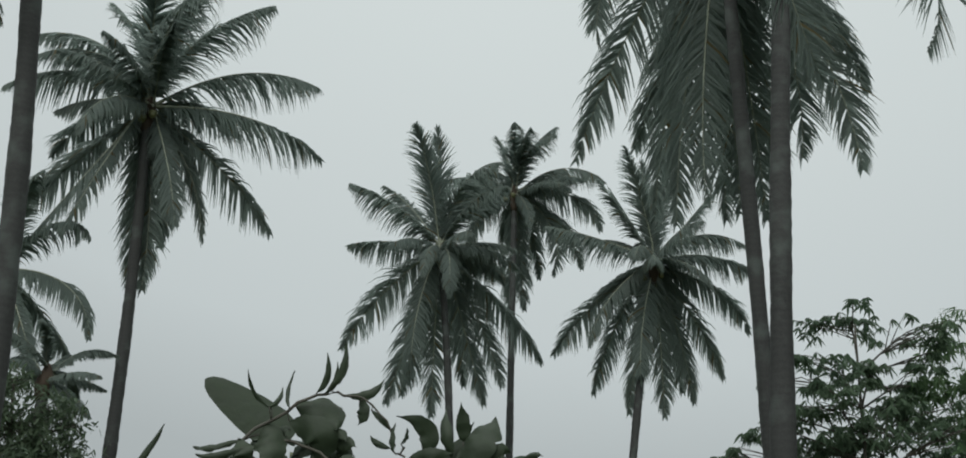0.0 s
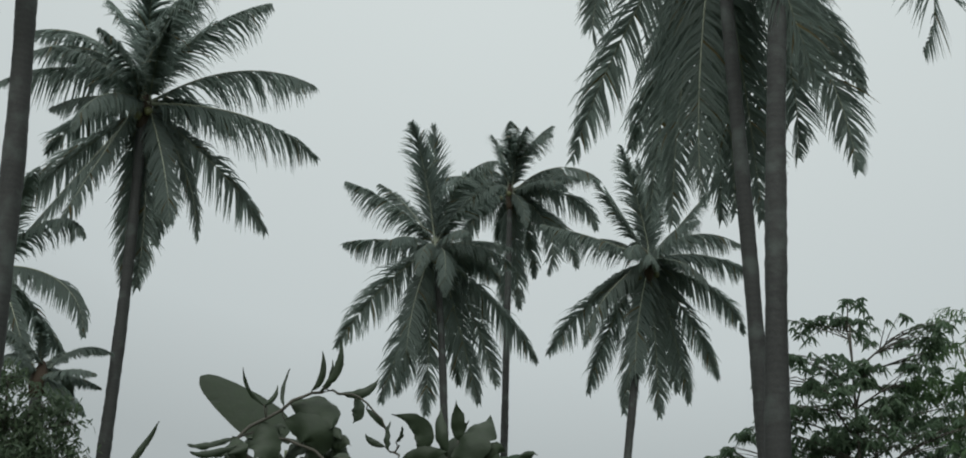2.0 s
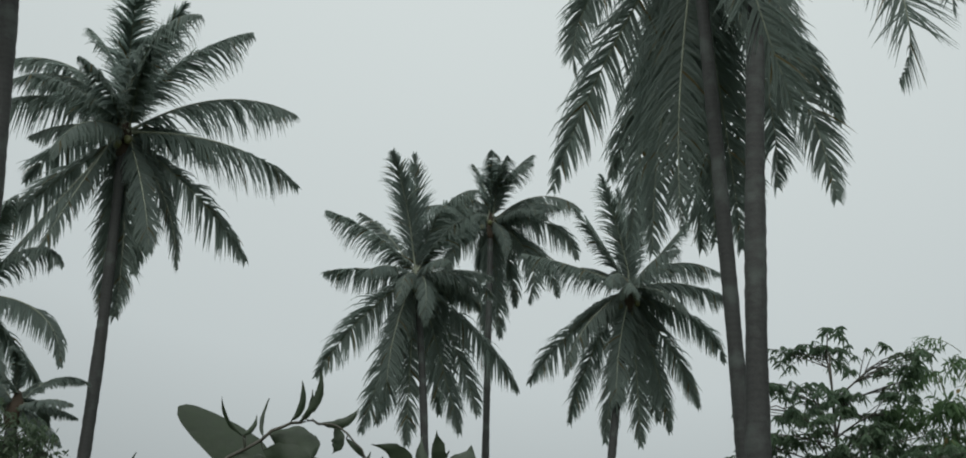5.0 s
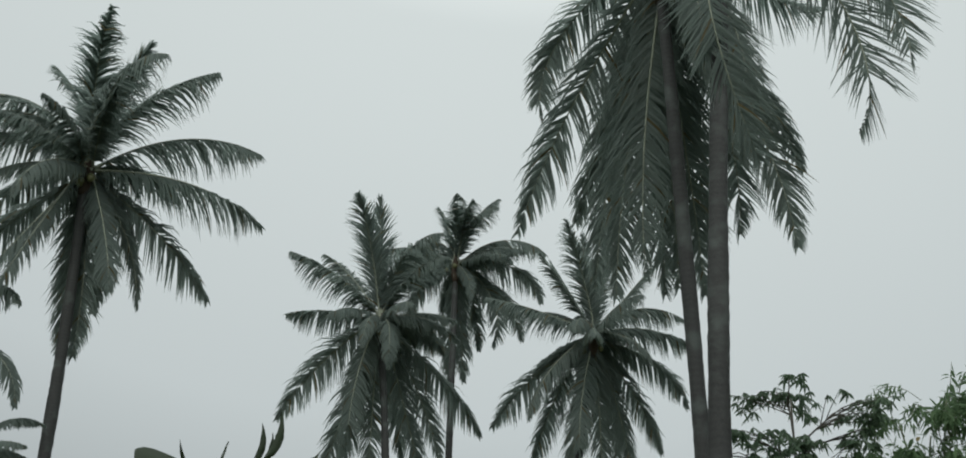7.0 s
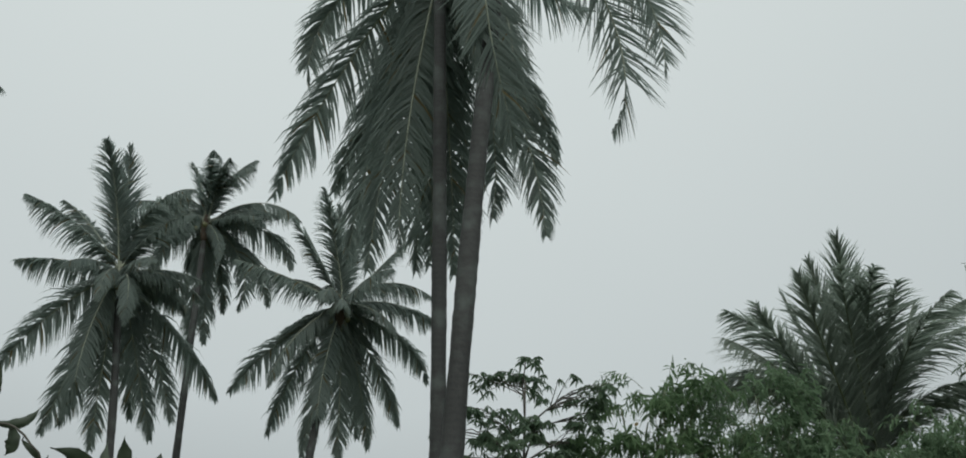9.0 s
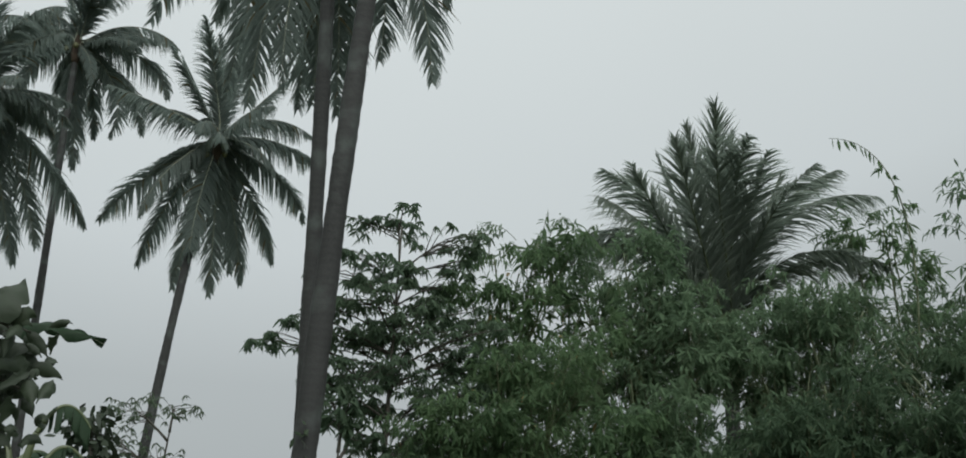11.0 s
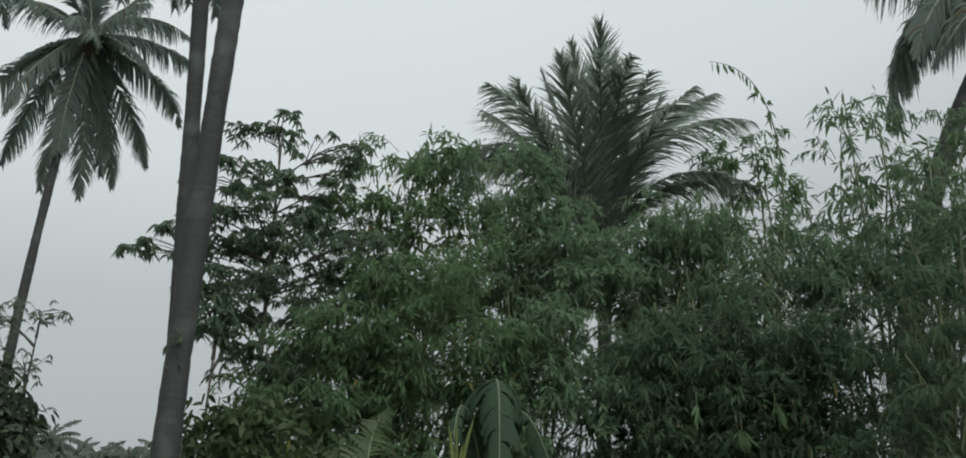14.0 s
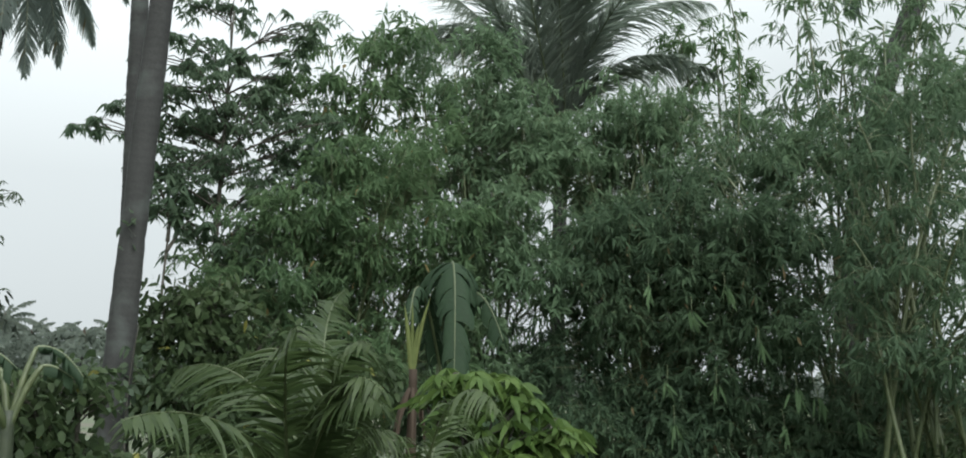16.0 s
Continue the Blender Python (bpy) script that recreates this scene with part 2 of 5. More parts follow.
def tube(path, radii, sides=8, rough=0.0, rng=None):
    """A closed tapered tube along a path."""
    path = np.asarray(path, float)
    n = len(path)
    tan = unit(np.gradient(path, axis=0))
    ref = np.where(np.abs(tan[:, 2:3]) > 0.9, np.array([[1.0, 0, 0]]), np.array([[0, 0, 1.0]]))
    if abs(tan[0, 2]) > 0.7:
        ref = np.tile([1.0, 0, 0], (n, 1))
    u = unit(np.cross(tan, ref))
    w = np.cross(u, tan)
    ang = np.linspace(0, 2 * math.pi, sides, endpoint=False)
    r = np.broadcast_to(np.asarray(radii, float).reshape(-1, 1), (n, sides)).copy()
    if rough and rng is not None:
        r *= 1 + rng.normal(0, rough, (n, sides))
    v = path[:, None] + r[..., None] * (np.cos(ang)[None, :, None] * u[:, None] + np.sin(ang)[None, :, None] * w[:, None])
    v = v.reshape(-1, 3)
    f = [(i * sides + j, i * sides + (j + 1) % sides, (i + 1) * sides + (j + 1) % sides, (i + 1) * sides + j)
         for i in range(n - 1) for j in range(sides)]
    f += [tuple(range(sides))[::-1], tuple((n - 1) * sides + j for j in range(sides))]
    return v, f


def bezier(a, b, c, n):
    s = np.linspace(0, 1, n)[:, None]
    a, b, c = (np.asarray(q, float) for q in (a, b, c))
    return (1 - s) ** 2 * a + 2 * s * (1 - s) * b + s ** 2 * c


def leaf_cloud(base, way, length, width, bend, rng):
    """Many small lance-shaped leaves: six corners each, bent down along their length."""
    base, way = np.asarray(base, float), unit(way)
    n = len(base)
    length, width = np.broadcast_to(length, n)[:, None], np.broadcast_to(width, n)[:, None]
    bend = np.broadcast_to(bend, n)[:, None]
    side = unit(np.cross(way, rng.normal(0, 1, (n, 3)) + np.array([0, 0, 0.6])))
    down = np.array([[0, 0, -1.0]])

    def spot(s):
        return base + way * length * s + down * bend * length * s * s
    a, b = spot(0.32), spot(0.68)
    v = np.stack([base, a - side * width * 0.5, a + side * width * 0.5, b - side * width * 0.42, b + side * width * 0.42, spot(1.0)], 1)
    k = np.arange(n)[:, None] * 6
    f = [tuple(q) for q in (k + [0, 1, 2]).tolist()] + [tuple(q) for q in (k + [1, 3, 4, 2]).tolist()] + [tuple(q) for q in (k + [3, 5, 4]).tolist()]
    return v.reshape(-1, 3), f


LIGHTWARD = np.array(bearing(SUN_AZ, 0))


def rachis_path(heart, az, el, length, droop, sway, n=25):
    s = (np.arange(n - 1) + 0.5) / (n - 1)
    a, e = np.radians(az + sway * s), np.radians(el - droop * s ** 1.4)
    d = np.c_[np.sin(a) * np.cos(e), np.cos(a) * np.cos(e), np.sin(e)] * (length / (n - 1))
    return np.asarray(heart, float) + np.r_[np.zeros((1, 3)), np.cumsum(d, 0)]


def frond(heart, az, el, length, droop, sway, rng, pairs=112, leaflet=1.12, wide=0.055, hang=1.0, bare=0.13, ragged=0.06, gale=0.12, thick=0.034, roof=0.28):
    """A pinnate palm leaf: (leaflets), (midrib). Leaflets hang from the midrib and lean with the wind."""
    path = rachis_path(heart, az, el, length, droop, sway)
    n = len(path)
    s = np.repeat(np.linspace(bare, 0.995, pairs), 2) + rng.normal(0, 0.003, pairs * 2)
    s = np.clip(s, 0, 1)
    side_sign = np.tile([-1.0, 1.0], pairs)
    keep = rng.random(pairs * 2) > ragged
    gap = rng.random() * 0.8 + 0.1
    keep &= ~((np.abs(s - gap) < 0.018) & (rng.random(pairs * 2) < 0.7))
    s, side_sign = s[keep], side_sign[keep]
    q = s * (n - 1)
    i = np.minimum(q.astype(int), n - 2)
    fr = (q - i)[:, None]
    at = path[i] * (1 - fr) + path[i + 1] * fr
    tan = unit(np.gradient(path, axis=0))
    t = unit(tan[i] * (1 - fr) + tan[i + 1] * fr)
    a = math.radians(az)
    flat = np.array([math.cos(a), -math.sin(a), 0.0])
    sd = unit(flat - t * (t @ flat)[:, None])
    nn = np.cross(sd, t)
    nn *= np.sign(nn[:, 2:3] + 1e-6)
    level = np.sqrt(np.clip(1 - t[:, 2] ** 2, 0, 1))
    roll = rng.normal(0, 0.16) + np.linspace(0, rng.normal(0, 0.3), len(s))
    # a sinking frond turns the face of its blade to the light
    facing = math.atan2(-(sd @ LIGHTWARD).mean(), abs((nn @ LIGHTWARD).mean()) + 0.05) * np.sign((nn @ LIGHTWARD).mean() + 1e-6)
    roll = roll + facing * rng.uniform(0.55, 0.95) * np.clip((-0.1 - t[:, 2]) / 0.6, 0, 1)
    sd, nn = sd * np.cos(roll)[:, None] + nn * np.sin(roll)[:, None], nn * np.cos(roll)[:, None] - sd * np.sin(roll)[:, None]
    # leaflets stand in small bunches that lean alike, so that the comb has uneven gaps
    bunch = np.repeat(rng.normal(0, 1, (len(s) // 6 + 2, 2)), 6, axis=0)[:len(s)] * np.where(side_sign > 0, 1, -1)[:, None]
    open_angle = np.radians(58 - 24 * s ** 1.6 - 16 * np.clip((t[:, 2] - 0.3) / 0.6, 0, 1)) + rng.normal(0, 0.05, len(s)) + 0.10 * bunch[:, 0]
    ln = leaflet * (0.62 + 0.78 * np.sin(np.clip((s - bare) / (1 - bare), 0, 1) ** 0.75 * math.pi * 0.93 + 0.12) ** 0.8) / 1.35
    ln = ln * (1 - 0.6 * np.clip((s - 0.78) / 0.22, 0, 1))
    ln *= rng.normal(1, 0.08, len(s)) * length / 5.0 * np.where(rng.random(len(s)) < 0.06, 0.6, 1) * (1 - 0.22 * np.clip((t[:, 2] - 0.4) / 0.5, 0, 1)) * (1 - 0.30 * np.clip((-0.35 - t[:, 2]) / 0.5, 0, 1))
    # both rows slope down from the midrib like a roof where it lies level
    d = t * np.cos(open_angle)[:, None] + sd * (side_sign * np.sin(open_angle))[:, None] - nn * (0.05 + roof * level ** 2)[:, None]
    d = unit(d + np.array([gale, 0.02, 0]) + rng.normal(0, 0.045, d.shape))
    g = (hang * rng.normal(1, 0.2, len(s)) * (1 + 0.15 * bunch[:, 1]) * (0.45 + 0.75 * level) * (1 - 0.5 * np.clip((t[:, 2] - 0.35) / 0.5, 0, 1)))[:, None]
    w = unit(t - d * np.sum(t * d, 1)[:, None])
    twist = rng.normal(0, 0.3, len(s))[:, None]
    w = w * np.cos(twist) + np.cross(d, w) * np.sin(twist)
    cuts, wid = 4, np.array([1.35, 1.15, 0.62, 0.06])
    p = at.copy()
    rows = []
    for k in range(cuts):
        rows.append((p - w * (wide * wid[k] / 2), p + w * (wide * wid[k] / 2)))
        d = unit(d + np.array([0, 0, -1.0]) * g * (0.30 + 0.25 * k))
        p = p + d * ln[:, None] / (cuts - 1)
        w = unit(w - d * np.sum(w * d, 1)[:, None])
    v = np.stack([x for r in rows for x in r], 1)
    m = len(s)
    base = np.arange(m)[:, None] * (cuts * 2)
    f = [tuple(x) for k in range(cuts - 1) for x in (base + [2 * k, 2 * k + 1, 2 * k + 3, 2 * k + 2]).tolist()]
    u = np.linspace(0, 1, n)
    rib = tube(path, thick * (1.0 - 0.85 * u) * (1 + 1.3 * np.exp(-u * 14)) * length / 5, 6)
    return (v.reshape(-1, 3), f), rib


def blob(center, r, sides=10, rings=7, squash=1.0, rng=None):
    """A rounded nut or fruit, a little uneven."""
    v, f = [], []
    for i in range(rings + 1):
        th = math.pi * i / rings
        for j in range(sides):
            ph = 2 * math.pi * j / sides
            k = r * (1 + 0.06 * math.cos(3 * ph))
            v.append((center[0] + k * math.sin(th) * math.cos(ph), center[1] + k * math.sin(th) * math.sin(ph), center[2] + k * squash * math.cos(th)))
    for i in range(rings):
        for j in range(sides):
            f.append((i * sides + j, i * sides + (j + 1) % sides, (i + 1) * sides + (j + 1) % sides, (i + 1) * sides + j))
    return np.array(v), f


def palm(label, base, via, heart, leaves, extra=0, seed=1, r_low=0.2, r_top=0.12, leaf_mat=None, hang=1.0, pairs=112, leaflet=1.12,
         wide=0.055, length=5.0, nuts=0, dead=0, extra_el=(-60, 70), gale=0.12, bare=0.08, stub=(0.6, 0.9), rib=1.0, roof=0.28, name="coconut_palm"):
    """A coconut palm: ringed trunk, then each frond with its midrib, nuts and dead fronds."""
    rng = np.random.default_rng(seed)
    leaf_mat = leaf_mat or PALM
    base, heart = np.array([base[0], base[1], -0.1]), np.array(heart, float)
    tree = thing(name, base, label, "palm tree", "coconut palms")
    if via is None:
        ctrl = (base + heart) / 2
    else:
        via = np.array(via, float)
        u = np.clip((via[2] - base[2]) / (heart[2] - base[2]), 0.2, 0.8)
        ctrl = (via - (1 - u) ** 2 * base - u ** 2 * heart) / (2 * u * (1 - u))
    high = heart[2]
    n = max(12, int(high * 9))
    path = bezier(base, ctrl, heart - np.array([0, 0, 0.25]), n)
    u = np.linspace(0, 1, n)
    r = r_top + (r_low - r_top) * (1 - u) ** 0.9 + 0.12 * np.exp(-u * high / 0.5)
    r = r * (1 + rng.uniform(-0.035, 0.035, n)) * (1 + 0.04 * np.sin(u * high * 2.1 + seed))
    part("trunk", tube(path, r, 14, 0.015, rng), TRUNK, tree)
    tall = min(1.0, length / 4)
    sheath = bezier(heart - np.array([0, 0, 0.9 * tall]), heart - np.array([0, 0, 0.2 * tall]), heart + np.array([0, 0, 0.7 * tall ** 3]), 8)
    part("crownshaft", tube(sheath, r_top * np.array([1.0, 1.35, 1.7, 1.8, 1.6, 1.2, 0.8, 0.35]), 10, 0.06, rng), DEAD, tree, "brown fibrous leaf sheaths")
    todo = list(leaves)
    for k in range(extra):
        el = rng.uniform(*extra_el)
        todo.append((rng.uniform(-180, 180), el, length * rng.uniform(*stub), rng.uniform(35, 90), rng.normal(0, 8)))
    for az, el, ln, dr, sw in todo:
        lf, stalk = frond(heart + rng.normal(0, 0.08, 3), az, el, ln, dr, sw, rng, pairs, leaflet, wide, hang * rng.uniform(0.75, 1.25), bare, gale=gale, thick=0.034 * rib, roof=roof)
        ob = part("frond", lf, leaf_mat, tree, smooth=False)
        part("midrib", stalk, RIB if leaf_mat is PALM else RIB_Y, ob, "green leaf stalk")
    for k in range(dead):
        lf, stalk = frond(heart - np.array([0, 0, 0.3]), rng.uniform(-180, 180), rng.uniform(-65, -40), length * rng.uniform(0.6, 0.8), 40, 0, rng, int(pairs * 0.6), leaflet * 0.7, wide * 0.7, 2.0, ragged=0.3)
        ob = part("dead_frond", lf, DEAD, tree, "withered brown hanging frond", smooth=False)
        part("midrib", stalk, DEAD, ob)
    for k in range(nuts):
        a = rng.uniform(0, 2 * math.pi)
        c = heart + np.array([math.cos(a) * rng.uniform(0.2, 0.45), math.sin(a) * rng.uniform(0.2, 0.45), rng.uniform(-0.75, -0.25)])
        part("coconut", blob(c, rng.uniform(0.10, 0.14), squash=1.15), NUT, tree, "green coconut")
    return tree


# ---------------------------------------------------------------- trees, bamboo and shrubs
def spread(blobs, per, rng, clumps=0):
    """Random places inside flattened balls (x, y, z, half width, half height), thicker near their skin."""
    out = []
    for x, y, z, a, b in blobs:
        n = max(3, int(per * a * a * b * 8))
        d = unit(rng.normal(0, 1, (n, 3))) * (rng.random((n, 1)) ** 0.42)
        if clumps:
            d = d[rng.integers(0, max(4, n // clumps), n)] + rng.normal(0, 0.17, (n, 3))
        out.append(np.array([x, y, z]) + d * np.array([a * 1.2, a * 1.3, b * 1.2]))
    return out


def bamboo(label, foot, blobs, seed, per=140, leaf=(0.12, 0.23), wide=0.037, mat=None, lean=0.35, arches=4, group="bamboo clumps"):
    """A clump of bamboo: arching jointed culms, each with its hanging sprays of narrow leaves."""
    rng = np.random.default_rng(seed)
    mat = mat or BAMBOO
    clump = thing("bamboo_clump", (foot[0], foot[1], -0.05), label, "bamboo", group)
    for (x, y, z, a, b), pts in zip(blobs, spread(blobs, per, rng, 13)):
        size = rng.uniform(0.85, 1.3)
        root = np.array([foot[0] + rng.normal(0, 0.35), foot[1] + rng.normal(0, 0.35), -0.05])
        top = np.array([x, y, z + b * 0.6])
        ctrl = np.array([root[0] * (1 - lean) + x * lean + rng.normal(0, 0.2), root[1] * (1 - lean) + y * lean + rng.normal(0, 0.2), z * 0.75])
        path = bezier(root, ctrl, top, 26)
        r = 0.036 * (1 - 0.8 * np.linspace(0, 1, 26)) + 0.004
        r = r * np.where(np.arange(26) % 2 == 0, 1.12, 1.0)
        culm = part("culm", tube(path, r, 7), CULM, clump)
        # each spray: a fine twig with five to nine leaves that hang from its end
        n = len(pts)
        out = unit(pts - np.array([x, y, z - b]) + rng.normal(0, 0.2, (n, 3)))
        heads = unit(out * np.array([1, 1, 0.3]) + rng.normal(0, 0.35, (n, 3)) + np.array([0.08, 0, -0.25]))
        count = rng.integers(5, 10, n)
        idx = np.repeat(np.arange(n), count)
        along = rng.random(len(idx))[:, None] * 0.28
        base = pts[idx] + heads[idx] * along
        way = heads[idx] * 0.6 + rng.normal(0, 0.62, (len(idx), 3)) + np.array([0, 0, -0.38])
        leaves = leaf_cloud(base, way, rng.uniform(*leaf, len(idx)) * size, wide * size * rng.uniform(0.75, 1.25, len(idx)), rng.uniform(0.1, 0.5, len(idx)), rng)
        twigs = []
        for k in range(0, n, 4):
            i = rng.integers(8, 25)
            twigs.append(tube(bezier(path[i], (path[i] + pts[k]) / 2 + np.array([0, 0, 0.12]), pts[k] + heads[k] * 0.28, 5), [0.009, 0.008, 0.006, 0.004, 0.002], 4))
        part("leaf_spray", leaves, mat, culm, smooth=False, kind="stuff")
        # arching tips that stand out of the mass, with leaves hanging along them
        tips, hung, ways = [], [], []
        for k in range(arches):
            a0 = rng.uniform(0, 6.283)
            reach = np.array([math.cos(a0), math.sin(a0), 0]) * rng.uniform(0.3, 0.75)
            foot_at = np.array([x, y, z]) + np.array([math.cos(a0) * a * 0.7, math.sin(a0) * a * 0.7, b * rng.uniform(0.2, 0.9)])
            arc = bezier(foot_at, foot_at + reach * 0.5 + np.array([0, 0, 0.45]), foot_at + reach + np.array([0, 0, rng.uniform(-0.1, 0.3)]), 14)
            tips.append(tube(arc, np.linspace(0.008, 0.002, 14), 4))
            at_ = np.repeat(arc[3:], 3, axis=0)
            hung.append(at_ + rng.normal(0, 0.03, at_.shape))
            ways.append(rng.normal(0, 0.5, at_.shape) + reach / 0.6 * 0.4 + np.array([0, 0, -0.75]))
        if tips:
            hb, hw = np.concatenate(hung), np.concatenate(ways)
            tip = part("arching_tip", join(*tips), CULM, culm, kind="stuff")
            part("tip_leaves", leaf_cloud(hb, hw, rng.uniform(0.10, 0.2, len(hb)), 0.03, 0.25, rng), mat, culm, smooth=False, kind="stuff")
        if twigs:
            part("twig", join(*twigs), CULM, culm, kind="stuff")
    return clump


def bare_culm(clump, path_pts, r, seed, tuft=14, mat=None, tip=0.6):
    """A tall thin culm that stands out of the clump: small tufts at its joints, single leaves hanging from its tip."""
    rng = np.random.default_rng(seed)
    path = bezier(*path_pts, 60)
    culm = part("culm", tube(path, r * (1.05 - np.linspace(0, 0.85, 60)), 6), CULM, clump)
    cut = int(60 * tip)
    at = np.repeat(path[np.linspace(6, cut, tuft).astype(int)], 6, axis=0)
    out = np.repeat(rng.normal(0, 0.8, (tuft, 3)) + np.array([0.3, 0, -0.2]), 6, axis=0)
    at = at + out * rng.random((len(at), 1)) * 0.12
    way = out + rng.normal(0, 0.5, at.shape) + np.array([0, 0, -0.4])
    part("leaf_spray", leaf_cloud(at, way, rng.uniform(0.12, 0.22, len(at)), 0.038, 0.3, rng), mat or BAMBOO, culm, smooth=False, kind="stuff")
    for k in range(cut, 60, 2):
        way = np.array([[rng.normal(0.25, 0.2), rng.normal(0, 0.25), -1.0]])
        part("leaf", leaf_cloud([path[k]], way, [rng.uniform(0.15, 0.24)], [0.055], [0.1], rng), mat or BAMBOO, culm, smooth=False)
    return culm


def leafy_tree(name, label, category, foot, blobs, seed, per, leaf, wide, mat, bark, fingers=9, r_low=0.11, top=None, droop=0.35, group="", palmate=True, spread_r=0.9, limb_r=0.03, clumps=0):
    """A broad-leaved tree or shrub: trunk, limbs, and on each limb whorls of hanging leaflets."""
    rng = np.random.default_rng(seed)
    foot = np.array([foot[0], foot[1], -0.05])
    tree = thing(name, foot, label, category, group)
    bl = np.array(blobs)
    if top is None:
        k = np.argmax(bl[:, 2])
        top = bl[k, :3]
    top = np.array(top, float)
    path = bezier(foot, (foot * 0.5 + top * 0.5) + rng.normal(0, 0.12, 3), top, 30)
    trunk = part("trunk", tube(path, r_low * (1 - 0.86 * np.linspace(0, 1, 30)) + 0.006, 9, 0.03, rng), bark, tree)
    for (x, y, z, a, b), pts in zip(blobs, spread(blobs, per, rng, clumps)):
        i = int(np.clip(np.searchsorted(path[:, 2], z - 0.7 * a - 0.35), 2, 27))
        end = np.array([x, y, z])
        lp = bezier(path[i], (path[i] + end) / 2 + np.array([0, 0, 0.1 * a]), end, 10)
        limb = part("limb", tube(lp, limb_r * (1 - 0.75 * np.linspace(0, 1, 10)) + 0.004, 6), bark, tree)
        n = len(pts)
        twigs = []
        for k in range(0, n, 3):
            j = rng.integers(4, 10)
            twigs.append(tube(bezier(lp[j], (lp[j] + pts[k]) / 2 + np.array([0, 0, 0.05]), pts[k], 4), [0.010, 0.008, 0.006, 0.004], 4))
        if twigs:
            part("twig", join(*twigs), bark, limb, kind="stuff")
        idx = np.repeat(np.arange(n), fingers)
        ang = rng.random(n)[idx] * 6.283 + np.tile(np.arange(fingers), n) * (6.283 / fingers) + rng.normal(0, 0.15, len(idx))
        tilt = rng.normal(0, 0.25, (n, 3))[idx]
        way = np.c_[np.cos(ang) * spread_r, np.sin(ang) * spread_r, np.full(len(idx), -droop)] + tilt
        base = pts[idx]
        if not palmate:
            base = base + rng.normal(0, leaf[1] * 0.5, base.shape)
            way = way + rng.normal(0, 0.4, way.shape)
        lv = leaf_cloud(base, way, rng.uniform(*leaf, len(idx)), wide * rng.uniform(0.8, 1.2, len(idx)), rng.uniform(0.15, 0.6, len(idx)), rng)
        part("foliage", lv, mat, limb, smooth=False, kind="stuff")
    return tree


# ---- the ground: one sheet out to the horizon
def ground_sheet():
    ring = [0.0, 3, 6, 10, 15, 22, 30, 45, 70, 110, 200, 500, 1500, 4000]
    rng = np.random.default_rng(5)
    v, f, sides = [(0, 0, 0)], [], 48
    for r in ring[1:]:
        for j in range(sides):
            a = 2 * math.pi * j / sides
            h = rng.normal(0, 0.05) if 4 < r < 200 else 0.0
            v.append((r * math.sin(a), r * math.cos(a), h - (0.15 if r > 10 else 0)))
    for j in range(sides):
        f.append((0, 1 + (j + 1) % sides, 1 + j))
    for i in range(len(ring) - 2):
        for j in range(sides):
            a, b = 1 + i * sides + j, 1 + i * sides + (j + 1) % sides
            f.append((a, b, b + sides, a + sides))
    ob = new("ground", mesh_of("ground", v, f, GROUND))
    return tagged(ob, "wet grass and bare soil under the coconut palms", "ground", kind="structure")


ground_sheet()

# ---- the coconut palms: foot, a place on the trunk, heart, fronds (azimuth, rise, length, droop, sway)
FR_A = [
    (82, 43, 5.3, 69, 0), (93, 2, 5.7, 45, -4), (83, -34, 5.7, 21, 2), (85, -49, 4.9, 34, -1), (94, 68, 5.1, 66, 11), (-180, 66, 5.0, 48, -25),
    (163, 58, 5.4, 88, -41), (120, 81, 4.5, 22, -7), (-82, 79, 4.4, 38, 0), (-81, 67, 5.1, 79, -5), (-74, 70, 4.6, 120, -43), (-72, 44, 5.1, 84, -23),
    (-59, 27, 4.7, 83, 0), (-64, -20, 5.2, 32, -9), (-84, -57, 5.1, 4, -10), (-132, -69, 5.0, 5, 2), (-10, -74, 5.5, 4, 3), (45, -77, 5.7, 12, 0),
    (-4, -11, 5.1, 86, 12), (-12, -44, 5.4, 15, -2), (117, -62, 4.5, 14, -1), (-40, 81, 4.7, 33, -8),
]
palm("tall coconut palm with a leaning trunk and dense ragged crown", (-9.89, 28.27), (-10.21, 28.16, 12.28), (-10.60, 28.01, 17.69), FR_A, pairs=130, wide=0.05, leaflet=1.35, extra=7, seed=11, r_low=0.2, r_top=0.14, nuts=9, dead=0, length=4.6, extra_el=(-45, 60))
FR_B = [
    (-101, 45, 4.4, 35, -5), (-57, 57, 4.5, 21, -2), (-150, 74, 4.9, 27, -2), (-160, 80, 4.9, 4, 1), (58, 81, 4.8, 43, 4), (120, 59, 4.3, 88, 24),
    (-68, 23, 4.2, 31, -4), (-67, -31, 5.6, 29, 1), (-36, -60, 6.3, 4, -4), (-14, -54, 6.0, 4, -20), (-2, -68, 6.4, 16, 3), (35, -59, 6.2, 4, 4),
    (45, -42, 5.9, 24, -1), (70, -29, 5.8, 27, -2), (-118, -71, 5.4, 25, 0), (16, -41, 5.8, 16, -1), (33, 20, 4.4, 42, 9), (148, 81, 4.8, 105, -16),
    (77, 82, 4.1, 51, -4),
]
